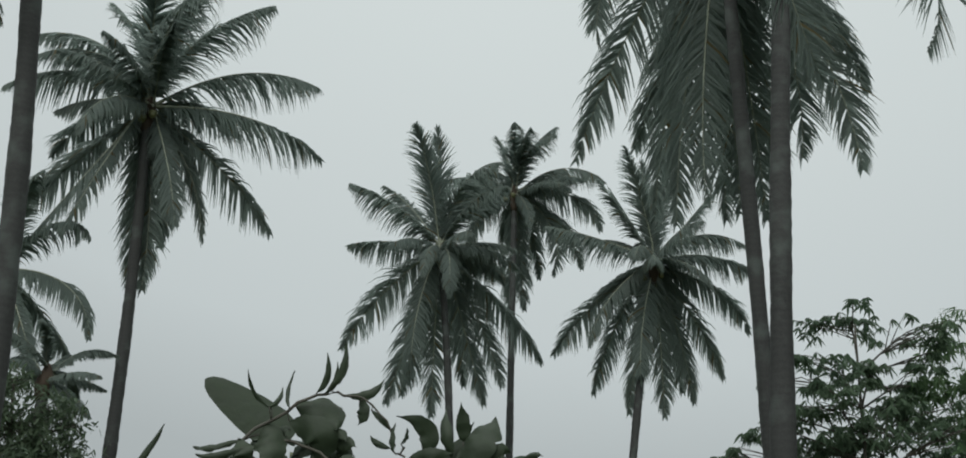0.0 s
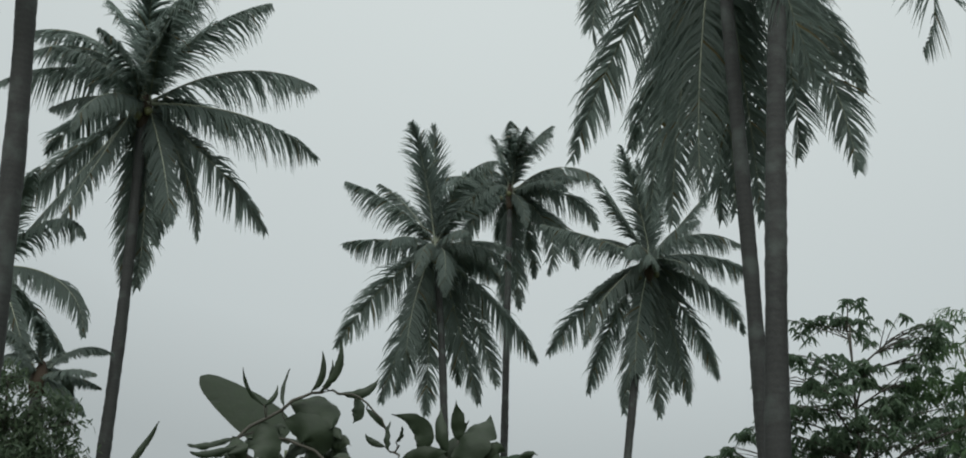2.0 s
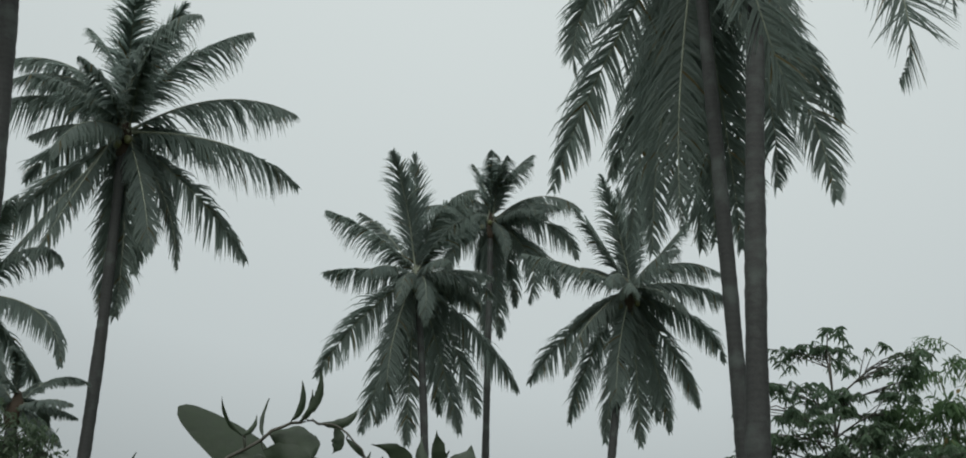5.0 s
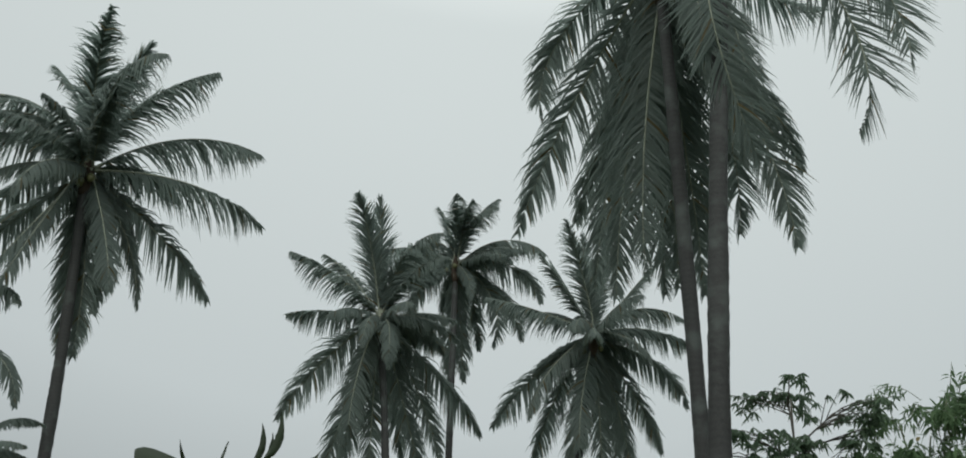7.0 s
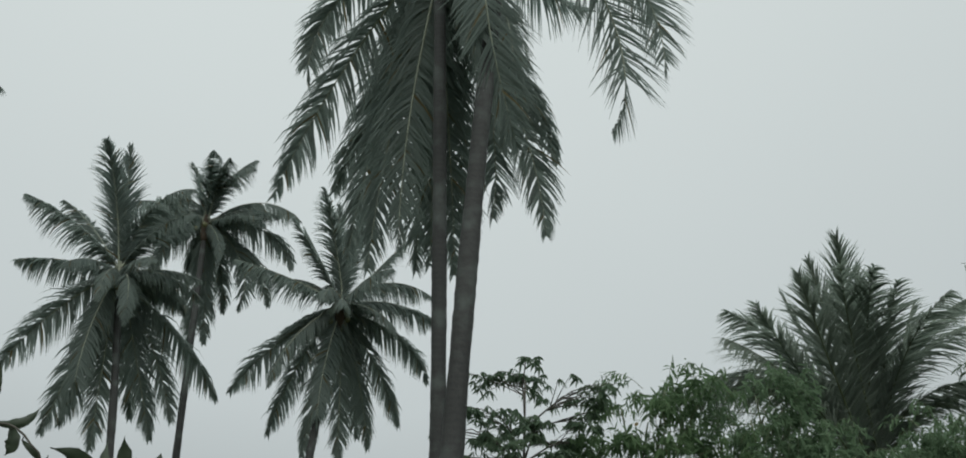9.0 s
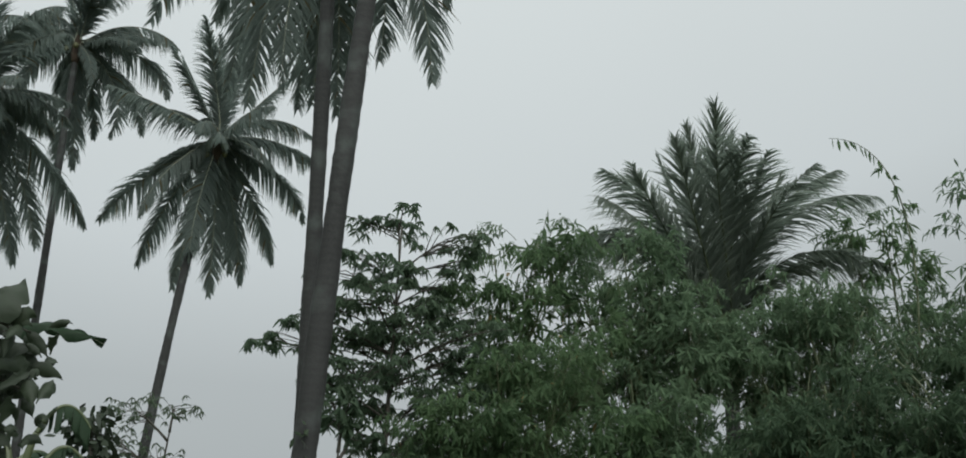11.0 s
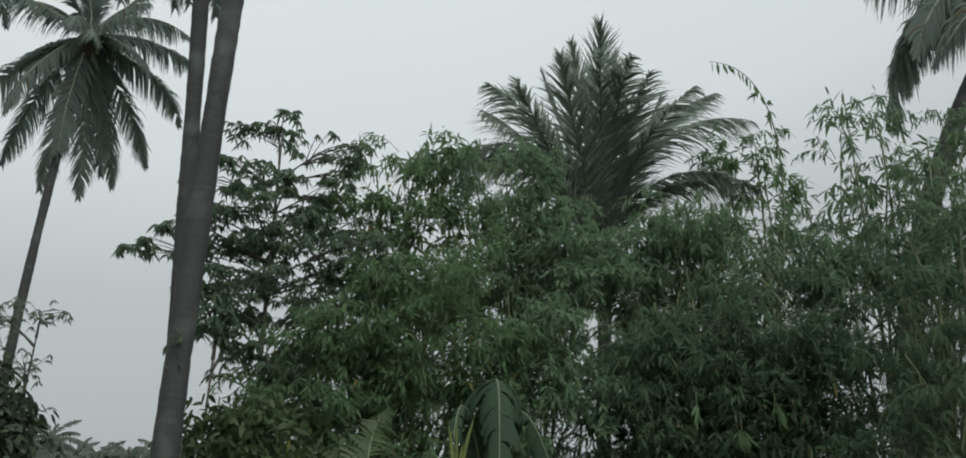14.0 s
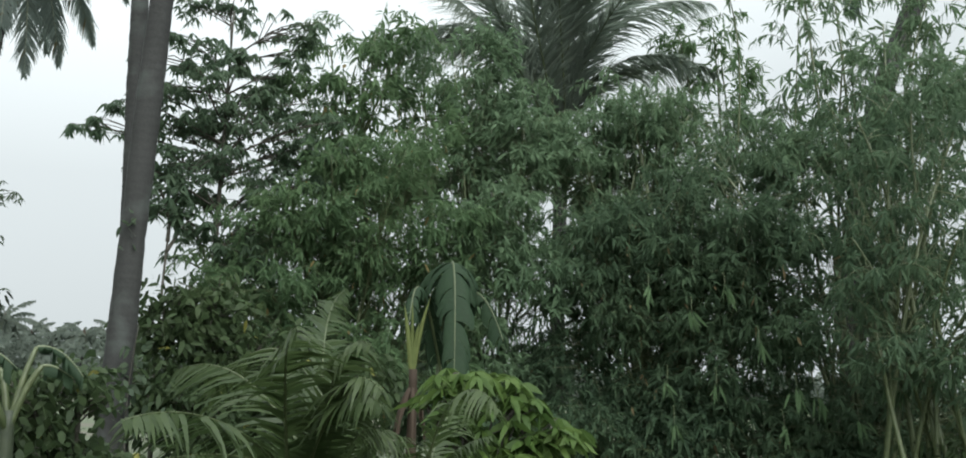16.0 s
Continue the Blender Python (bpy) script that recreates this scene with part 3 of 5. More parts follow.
palm("coconut palm with long hanging fronds and a cluster of nuts", (-1.30, 38.40), (-1.75, 38.45, 13.03), (-2.28, 38.43, 17.79), FR_B, pairs=130, wide=0.05, leaflet=1.34, extra=9, seed=12, r_low=0.19, r_top=0.12, nuts=10, length=4.2, extra_el=(-40, 55))
FR_C = [
    (177, 81, 4.4, 120, 7), (136, 82, 4.0, 111, 4), (86, 55, 4.8, 106, 12), (76, 25, 4.9, 106, 7), (72, -29, 4.7, 87, 0), (21, -16, 4.7, 73, 5),
    (16, -63, 5.3, 8, 0), (-7, -60, 5.2, 15, 8), (-48, 5, 4.3, 120, -7), (-38, 42, 4.3, 120, -18), (-36, 72, 3.8, 120, -14), (53, -3, 5.2, 73, 1),
    (163, 80, 4.0, 111, 10), (80, 80, 4.1, 41, 0), (-38, 81, 3.9, 27, -4),
]
palm("slender coconut palm behind another, crown swept by wind", (0.83, 44.42), (0.63, 44.43, 16.56), (0.57, 44.43, 23.19), FR_C, pairs=130, wide=0.05, leaflet=1.35, extra=10, seed=13, r_low=0.19, r_top=0.12, nuts=4, length=4.2, extra_el=(-50, 55))
FR_D = [
    (-140, 69, 4.7, 20, -5), (-61, 64, 4.1, 4, 2), (37, 81, 4.6, 19, 3), (68, 54, 4.4, 4, 0), (74, 49, 4.5, 75, 3), (81, 22, 4.3, 61, 6),
    (80, -1, 4.9, 70, -7), (59, -36, 5.4, 31, 0), (42, -52, 5.9, 22, -4), (19, -47, 5.7, 9, 6), (16, -63, 6.0, 18, 0), (-26, -62, 6.0, 17, 1),
    (-47, -47, 5.9, 27, 2), (-98, -39, 4.6, 42, -1), (-71, -28, 5.6, 29, 4), (-21, 15, 4.4, 46, -13), (-96, 20, 4.3, 16, -3), (-120, -73, 5.2, 19, 1),
    (-137, 80, 4.2, 4, -8), (52, 82, 4.2, 13, 7), (-94, 58, 4.0, 4, -8),
]
palm("coconut palm with a round drooping crown on a leaning trunk", (4.40, 39.70), (5.34, 39.58, 12.36), (6.04, 39.49, 18.04), FR_D, pairs=130, wide=0.05, leaflet=1.32, extra=9, seed=14, r_low=0.19, r_top=0.13, nuts=7, length=4.2, extra_el=(-40, 55))
FR_W1 = [
    (-43, 11, 4.3, 121, 3), (-33, -36, 5.7, 30, -9), (-9, -34, 5.2, 4, -8), (-13, -43, 6.1, 36, -5), (-18, -59, 6.2, 26, -1), (-18, -68, 5.8, 26, -1),
    (4, -31, 6.3, 64, 11), (12, -41, 6.3, 54, 7), (16, -44, 6.1, 41, 16), (21, -31, 5.9, 60, 14),
    (42, -19, 4.9, 57, 39), (51, -36, 6.0, 50, 15), (34, -8, 6.2, 107, 0), (2, -3, 5.9, 91, -17),
]
palm("tall coconut palm of a close pair, fronds hanging like a skirt", (3.93, 14.90), (3.77, 14.94, 9.02), (3.61, 14.97, 15.13), FR_W1, wide=0.034, pairs=155, leaflet=1.16, rib=0.7, stub=(0.8, 1.1), extra=3, seed=15, r_low=0.13, r_top=0.105, nuts=6, length=4.4, extra_el=(-85, -30))
FR_W2 = [
    (64, -10, 5.9, 118, -1), (64, 20, 5.6, 121, 2), (-4, 0, 4.4, 4, 90), (-116, -64, 5.5, 86, -29),
]
palm("tall coconut palm of a close pair with a straight grey trunk", (3.40, 13.39), (3.88, 13.25, 9.78), (4.32, 13.12, 15.37), FR_W2, wide=0.028, pairs=130, leaflet=1.3, hang=0.4, rib=0.7, stub=(0.8, 1.0), extra=0, seed=16, r_low=0.175, r_top=0.108, nuts=6, length=4.6)
FR_E = [
    (-137, 78, 5.1, 23, -7), (-100, 77, 4.5, 4, -7), (-125, 79, 4.7, 53, -21), (-166, 81, 4.5, 4, 6), (-78, 75, 4.8, 55, -6), (-97, 61, 4.5, 58, -8),
    (-70, 75, 4.8, 116, -1), (-179, 80, 4.3, 52, 20), (129, 84, 4.8, 63, -11), (148, 82, 4.9, 101, -12), (143, 69, 4.1, 118, 22), (-55, 74, 4.4, 3, -2),
    (95, 69, 4.3, 4, -10), (-95, 54, 4.3, 17, -24), (-148, 81, 4.6, 61, -10), (162, 78, 4.6, 80, 29), (-118, 56, 4.4, 4, -10),
    (-66, 73, 4.8, 118, -3), (-76, 74, 4.7, 116, 2), (138, 67, 4.2, 116, 18),
]
palm("young coconut palm with upright spreading fronds among bamboo", (13.43, 17.96), None, (13.47, 17.94, 6.69), FR_E, stub=(0.7, 0.95), extra=0, seed=17, bare=0.14, leaflet=1.34, pairs=112, wide=0.032, r_low=0.16, r_top=0.14, length=4.4, leaf_mat=PALM_E, roof=0.18, hang=0.42, extra_el=(40, 80))
FR_F = [
    (-67, -17, 5.2, 74, -1), (12, 24, 4.7, 121, -18), (-89, -14, 4.5, 61, 12), (-92, -31, 4.4, 26, 4), (-61, -12, 5.4, 95, -1), (-64, 55, 4.7, 120, -84),
    (-60, 1, 4.7, 38, -33),
]
palm("coconut palm leaning over the bamboo", (16.30, 12.59), (17.27, 12.31, 8.51), (18.86, 11.20, 12.25), FR_F, extra=3, seed=18, stub=(0.8, 1.0), wide=0.05, pairs=130, leaflet=1.3, r_low=0.22, r_top=0.18, length=4.0, extra_el=(45, 75))
FR_H = [
    (113, 59, 3.9, 120, 3), (100, 1, 4.1, 84, -1), (20, -21, 3.7, 18, 7), (158, 81, 3.8, 97, -21), (107, -56, 3.9, 11, -2), (-80, 67, 4.0, 117, -4),
    (-66, 20, 4.1, 120, 6), (-108, 75, 3.8, 14, -2), (156, -68, 4.1, 120, -1),
]
palm("coconut palm half hidden by a nearer trunk", (-13.20, 28.30), None, (-13.83, 28.00, 12.26), FR_H, extra=0, seed=19, stub=(0.8, 1.0), r_low=0.18, r_top=0.13, length=4.3, extra_el=(-50, 70))
FR_I = [
    (121, 8, 2.2, 32, 2), (20, 14, 2.1, 23, 3), (119, -30, 2.2, 9, 0), (2, 56, 2.0, 44, -2), (174, 80, 2.1, 118, -4), (-57, 47, 2.3, 83, -2),
    (-62, 49, 2.3, 33, 2), (130, -41, 2.2, 9, -6),
]
palm("low coconut palm with short fronds", (-11.20, 26.90), None, (-11.42, 26.74, 8.98), FR_I, extra=5, seed=20, stub=(0.6, 0.8), r_low=0.17, r_top=0.14, length=3.0, leaflet=0.8, extra_el=(-30, 70))
FR_Y = [
    (12, 63, 2.5, 121, -29), (-147, 64, 1.9, 72, -17), (-130, 29, 1.9, 38, -4), (-133, 21, 1.8, 24, 4), (-156, 63, 1.7, 85, -18), (1, 49, 1.8, 46, 14),
    (-172, 48, 1.5, 69, 2), (-11, 44, 2.0, 61, 0),
    (13, 71, 1.5, 57, 31), (-166, 80, 1.5, 94, -5),
]
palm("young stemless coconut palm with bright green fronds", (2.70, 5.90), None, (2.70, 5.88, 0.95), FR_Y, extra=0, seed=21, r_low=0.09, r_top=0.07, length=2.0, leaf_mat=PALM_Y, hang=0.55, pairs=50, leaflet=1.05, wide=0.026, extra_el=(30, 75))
FR_Z = [
    (-173, 60, 1.0, 98, -1), (-140, 57, 0.9, 93, 10), (47, 50, 0.9, 60, 3), (-134, 40, 0.8, 68, 1),
]
palm("coconut seedling with small fronds", (3.07, 5.36), None, (3.05, 5.37, 1.07), FR_Z, extra=1, seed=23, r_low=0.05, r_top=0.04, length=0.9, leaf_mat=PALM_Y, hang=0.6, pairs=30, leaflet=1.5, wide=0.015, extra_el=(20, 60))
FR_G = [
    (-178, -34, 4.1, 129, 6),
]
palm("coconut palm with a curved dark trunk, crown high overhead", (-6.17, 13.58), (-6.66, 13.34, 8.04), (-7.33, 12.98, 13.38), FR_G, extra=9, seed=22, stub=(0.8, 1.0), r_low=0.17, r_top=0.14, length=4.2, extra_el=(50, 78))


# ---- the thicket: palmate tree, bamboo clumps
TREE_K_TOP = [(5.7, 16.6, 7.6, 0.58, 0.19), (6.3, 15.9, 7.2, 0.56, 0.16), (6.7, 16.2, 6.9, 0.37, 0.15), (5.1, 15.8, 6.6, 0.59, 0.16), (4.8, 16.5, 6.6, 0.51, 0.18), (5.7, 15.9, 6.6, 0.45, 0.16),
              (6.3, 16.2, 6.5, 0.46, 0.16), (5.1, 15.9, 6.0, 0.59, 0.2), (5.9, 16.4, 6.1, 0.62, 0.21), (4.7, 16.4, 5.9, 0.45, 0.16), (6.6, 16.2, 6.1, 0.46, 0.19), (6.7, 15.6, 5.6, 0.45, 0.18),
              (6.0, 15.9, 5.6, 0.6, 0.2), (5.4, 16.5, 5.6, 0.61, 0.22), (4.9, 16.9, 5.5, 0.51, 0.21), (4.38, 16.3, 5.72, 0.4, 0.16), (3.87, 17.1, 5.44, 0.43, 0.16), (4.22, 17.0, 5.74, 0.36, 0.16)]
TREE_K_LOW = [(4.9, 16.0, 4.8, 0.58, 0.24), (5.7, 16.2, 5.0, 0.6, 0.25), (6.5, 16.0, 5.2, 0.55, 0.25), (7.1, 16.0, 5.2, 0.51, 0.25), (5.4, 16.4, 4.4, 0.5, 0.25), (4.6, 16.0, 4.6, 0.43, 0.24),
              (6.0, 16.0, 4.5, 0.49, 0.25), (6.6, 15.7, 4.6, 0.49, 0.25), (4.9, 16.3, 4.1, 0.39, 0.18), (5.9, 16.5, 3.9, 0.45, 0.25), (6.1, 15.7, 3.9, 0.44, 0.24), (5.4, 15.9, 3.4, 0.29, 0.19),
              (5.2, 16.2, 3.8, 0.44, 0.24), (5.8, 15.5, 3.4, 0.43, 0.24), (5.0, 16.2, 3.4, 0.19, 0.16)]
leafy_tree("leafy_tree", "slender tree with tiers of drooping palmate leaves beside the bamboo", "tree", (5.5, 16.3), TREE_K_TOP + TREE_K_LOW, 21, 120, (0.10, 0.19), 0.040, KAPOK, BARK, 6, 0.06, (5.57, 16.06, 7.36), droop=0.55, limb_r=0.016, clumps=6)

BAM_L = [(7.4, 16.4, 7.0, 0.43, 0.37), (8.1, 16.1, 7.3, 0.54, 0.32), (7.8, 16.2, 6.7, 0.64, 0.37), (8.6, 15.8, 7.0, 0.53, 0.43), (7.1, 16.5, 6.0, 0.58, 0.47),
         (8.0, 16.1, 5.9, 0.63, 0.47), (8.8, 15.7, 6.1, 0.63, 0.47), (7.5, 16.4, 5.1, 0.73, 0.52), (8.4, 15.9, 5.0, 0.73, 0.52)]
bl = bamboo("bamboo clump with thin drooping tips and gaps of sky", (7.6, 16.6), BAM_L, 31, 42, (0.14, 0.25), 0.042, mat=BAMBOO)
bare_culm(bl, ((8.0, 16.2, 6.2), (8.15, 16.2, 7.4), (8.3, 16.1, 8.15)), 0.012, 3, 6, tip=0.7)
BAM_A = [(6.6, 15.6, 3.9, 0.68, 0.54), (7.5, 15.2, 3.8, 0.68, 0.58), (8.5, 14.7, 3.8, 0.73, 0.58), (6.0, 15.9, 3.3, 0.58, 0.49), (6.9, 15.6, 3.0, 0.68, 0.48),
         (7.9, 15.1, 3.0, 0.78, 0.48), (8.9, 14.5, 2.9, 0.77, 0.48), (7.0, 15.4, 2.0, 0.9, 0.5), (8.3, 14.8, 1.9, 0.9, 0.5), (5.9, 15.8, 2.2, 0.7, 0.5),
         (6.1, 15.3, 3.6, 0.47, 0.38), (5.6, 15.5, 3.1, 0.42, 0.33), (6.6, 15.1, 4.0, 0.52, 0.38), (7.3, 14.8, 4.5, 0.57, 0.38), (7.9, 14.5, 4.9, 0.57, 0.38), (7.0, 15.3, 4.9, 0.49, 0.29), (5.9, 15.1, 2.8, 0.55, 0.28)]
bamboo("dense dark green bamboo clump with hanging leaves", (7.6, 15.6), BAM_A, 32, 125, (0.10, 0.19), 0.032)
BAM_M = [(9.9, 16.2, 7.3, 0.68, 0.51), (10.2, 16.0, 6.2, 0.78, 0.61), (9.7, 16.3, 5.2, 0.77, 0.60), (10.6, 15.7, 6.4, 0.56, 0.56), (10.5, 15.9, 5.1, 0.66, 0.55), (9.4, 14.2, 3.6, 0.58, 0.58),
         (10.0, 13.8, 3.0, 0.68, 0.48), (9.6, 14.6, 4.4, 0.7, 0.5), (9.3, 14.4, 2.2, 0.8, 0.5), (10.3, 14.8, 5.7, 0.6, 0.5), (10.2, 14.6, 2.0, 0.8, 0.5), (8.9, 15.9, 6.88, 0.45, 0.40), (9.4, 15.6, 6.73, 0.40, 0.35)]
bamboo("tall bamboo clump crowded against a young palm", (9.9, 15.6), BAM_M, 33, 108, (0.10, 0.20), 0.034, mat=BAMBOO_HAZE)
BAM_M2 = [(11.8, 14.9, 5.9, 0.77, 0.61), (12.4, 14.4, 6.4, 0.67, 0.45), (13.2, 13.7, 6.4, 0.67, 0.39), (13.7, 13.2, 5.8, 0.55, 0.39), (13.8, 12.4, 5.3, 0.59, 0.38), (14.3, 11.8, 5.4, 0.64, 0.38),
          (12.1, 14.7, 4.9, 0.77, 0.60), (10.9, 14.3, 5.5, 0.6, 0.5), (11.2, 14.1, 4.4, 0.5, 0.5), (10.9, 13.6, 3.6, 0.5, 0.4),
          (11.9, 13.9, 6.17, 0.36, 0.29), (12.3, 13.6, 6.20, 0.36, 0.29), (12.6, 13.2, 6.02, 0.36, 0.29), (12.1, 13.8, 5.57, 0.42, 0.34), (12.5, 13.4, 5.45, 0.42, 0.34), (12.8, 13.0, 5.49, 0.36, 0.29), (12.2, 13.6, 5.05, 0.40, 0.32), (12.7, 13.2, 4.98, 0.40, 0.32)]
BAM_T = [(14.7, 15.7, 8.6, 0.58, 0.28), (15.2, 15.2, 8.6, 0.45, 0.23), (15.3, 15.1, 7.9, 0.51, 0.38), (14.8, 14.2, 6.8, 0.48, 0.34), (14.7, 13.6, 6.1, 0.41, 0.23)]
bamboo("thin bamboo sprays beside a palm frond", (15.6, 15.2), BAM_T, 39, 60, (0.14, 0.24), 0.036, mat=BAMBOO, arches=2)
bm = bamboo("broad bamboo clump with feathery drooping crown", (12.0, 14.0), BAM_M2, 34, 105, (0.10, 0.20), 0.034, mat=BAMBOO_HAZE)
bare_culm(bm, ((13.3, 12.8, 5.4), (13.55, 12.5, 9.2), (12.54, 13.6, 9.41)), 0.020, 5, 14)
BAM_N = [(14.5, 12.3, 8.1, 0.32, 0.63), (14.5, 12.3, 7.1, 0.39, 0.56), (14.8, 11.9, 8.0, 0.40, 0.57), (14.9, 11.8, 7.1, 0.56, 0.56), (15.3, 11.3, 7.5, 0.51, 0.57), (15.7, 10.7, 7.8, 0.57, 0.68),
         (15.4, 11.1, 6.7, 0.67, 0.56), (14.6, 12.1, 6.1, 0.67, 0.55), (15.1, 11.5, 5.8, 0.77, 0.61), (15.6, 10.8, 5.9, 0.66, 0.66), (15.9, 10.3, 6.7, 0.78, 0.78), (16.0, 10.3, 5.4, 0.77, 0.77),
         (14.6, 11.4, 6.3, 0.43, 0.33), (14.9, 11.0, 6.5, 0.49, 0.38), (14.4, 11.6, 5.9, 0.49, 0.32), (15.1, 10.6, 6.3, 0.49, 0.43), (14.6, 11.0, 5.6, 0.59, 0.37), (14.3, 12.2, 5.8, 0.44, 0.27)]
bn = bamboo("tall upright bamboo with leafy sprays against the sky", (15.0, 11.6), BAM_N, 35, 19, (0.17, 0.30), 0.044, mat=BAMBOO_HAZE)
bare_culm(bn, ((13.95, 12.1, 5.0), (14.0, 12.1, 7.0), (14.09, 11.99, 8.7)), 0.016, 8, 16)
BAM_N2 = [(12.9, 11.1, 4.5, 0.69, 0.59), (13.5, 10.4, 4.0, 0.73, 0.63), (14.0, 9.7, 4.2, 0.73, 0.64), (14.2, 9.3, 3.3, 0.73, 0.63), (12.9, 11.1, 3.3, 0.68, 0.58), (13.5, 10.3, 3.0, 0.73, 0.63),
          (13.2, 10.8, 2.1, 0.77, 0.58), (13.8, 9.9, 2.0, 0.77, 0.58), (12.9, 11.1, 1.1, 0.77, 0.58), (13.7, 10.1, 1.1, 0.77, 0.58), (14.3, 9.2, 1.8, 0.77, 0.68), (12.3, 11.8, 4.2, 0.73, 0.59),
          (13.3, 12.2, 4.6, 0.62, 0.47), (13.8, 11.6, 4.8, 0.62, 0.47), (14.2, 11.0, 5.1, 0.62, 0.47), (14.6, 10.5, 5.4, 0.58, 0.42), (12.4, 12.4, 5.0, 0.56, 0.4), (13.6, 11.0, 4.1, 0.6, 0.45)]
bq = bamboo("shadowy dark bamboo clump with specks of sky showing through", (13.6, 10.6), BAM_N2, 36, 40, (0.10, 0.18), 0.032, mat=BAMBOO_SHADE)
BAM_N4 = [(12.0, 9.3, 5.0, 0.5, 0.4), (12.6, 8.9, 5.2, 0.5, 0.4), (12.9, 8.4, 5.0, 0.5, 0.4), (12.2, 9.0, 4.2, 0.55, 0.44), (12.6, 8.5, 4.2, 0.55, 0.44), (11.8, 9.3, 3.4, 0.5, 0.4),
          (12.2, 8.8, 3.3, 0.6, 0.48), (12.5, 8.2, 3.3, 0.6, 0.48), (11.8, 9.0, 2.5, 0.6, 0.48), (12.2, 8.4, 2.5, 0.6, 0.48), (12.5, 8.0, 2.5, 0.6, 0.48), (11.8, 8.6, 1.8, 0.6, 0.48),
          (12.1, 8.1, 1.8, 0.6, 0.48)]
bamboo("dark bamboo clump before a leaning palm trunk", (12.4, 8.7), BAM_N4, 38, 40, (0.10, 0.18), 0.032, mat=BAMBOO_SHADE)
BAM_N3_TOP = [(11.6, 12.4, 3.6, 0.73, 0.58), (12.3, 11.8, 3.8, 0.68, 0.58), (11.8, 12.2, 2.7, 0.73, 0.58), (12.5, 11.5, 2.6, 0.73, 0.58), (10.9, 13.0, 2.8, 0.58, 0.58), (11.3, 12.7, 1.9, 0.68, 0.58),
              (12.2, 11.9, 1.6, 0.77, 0.58), (11.5, 12.5, 1.0, 0.77, 0.58), (10.4, 13.4, 2.0, 0.7, 0.5), (10.8, 13.1, 3.7, 0.73, 0.58), (11.6, 12.5, 4.3, 0.73, 0.59), (11.6, 12.4, 3.4, 0.73, 0.58),
              (10.8, 13.1, 2.9, 0.68, 0.48)]
BAM_N3_FOOT = [(10.3, 13.0, 0.9, 0.75, 0.5), (9.4, 13.5, 0.9, 0.75, 0.5), (10.9, 12.2, 0.5, 0.8, 0.45), (12.4, 11.2, 0.5, 0.8, 0.45), (13.4, 10.2, 0.4, 0.8, 0.45), (8.6, 13.9, 1.1, 0.75, 0.5),
               (13.9, 9.6, 0.5, 0.8, 0.5), (14.4, 8.8, 0.5, 0.8, 0.5), (13.1, 10.7, 0.9, 0.8, 0.5), (14.6, 8.6, 1.2, 0.8, 0.5), (15.2, 9.0, 0.6, 0.9, 0.6)]
br = bamboo("low dark bamboo clump with pale hanging leaf fans", (11.9, 12.3), BAM_N3_TOP + BAM_N3_FOOT, 37, 160, (0.10, 0.19), 0.032, mat=BAMBOO_SHADE)



def leaf_fan(clump, at, seed, mat=None):
    """A drooping twig end with a fan of long pale leaves, standing out before the dark mass."""
    rng = np.random.default_rng(seed)
    at = np.array(at, float)
    n = int(rng.integers(6, 10))
    a0 = rng.uniform(-0.5, 0.5)
    tw = bezier(at + np.array([0.3, 0.35, 0.25]), at + np.array([0.1, 0.1, 0.3]), at, 8)
    fan = part("leaf_fan", tube(tw, np.linspace(0.007, 0.003, 8), 4), CULM, clump)
    for k in range(n):
        a = a0 + (k / (n - 1) - 0.5) * 1.5 + rng.normal(0, 0.1)
        way = np.array([[math.sin(a) * 0.85, -0.3, -math.cos(a)]])
        part("leaf", leaf_cloud([at + rng.normal(0, 0.03, 3)], way, [rng.uniform(0.2, 0.34)], [0.04], [0.1], rng), mat or BAMBOO, fan, smooth=False)


FANS = [(10.34, 11.27, 1.69), (10.82, 10.81, 1.66), (10.91, 10.73, 2.99), (10.15, 11.45, 2.98), (10.59, 11.05, 2.65), (10.41, 11.21, 1.12), (11.54, 10.04, 1.63), (11.72, 9.84, 1.5), (12.25, 9.17, 1.69), (11.43, 10.17, 1.1), (12.04, 9.44, 1.22), (11.22, 10.4, 2.24), (12.36, 9.02, 1.63)]
for k, spot in enumerate(FANS):
    leaf_fan(bq if spot[0] > 11.6 else br, spot, 300 + k)

leafy_tree("thin_tree", "thin dark-stemmed sapling beside the twin palms", "tree", (4.66, 15.85), [(4.72, 15.85, 4.1, 0.35, 0.25), (4.5, 15.8, 4.4, 0.3, 0.2), (4.95, 15.8, 3.9, 0.25, 0.2)], 22, 80, (0.14, 0.24), 0.05, KAPOK, BARK, 7, 0.036, (4.72, 15.82, 4.2))
leafy_tree("far_bush_tree", "small feathery tree behind a leaning palm trunk", "tree", (3.0, 25.0), [(2.7, 24.9, 5.3, 0.65, 0.40), (3.5, 24.7, 5.4, 0.57, 0.29), (2.5, 24.9, 4.5, 0.57, 0.43), (3.3, 24.8, 4.3, 0.50, 0.43), (3.3, 24.8, 3.4, 0.57, 0.43)], 23, 34, (0.10, 0.18), 0.036, BROAD, BARK, 5, 0.05, droop=0.5)
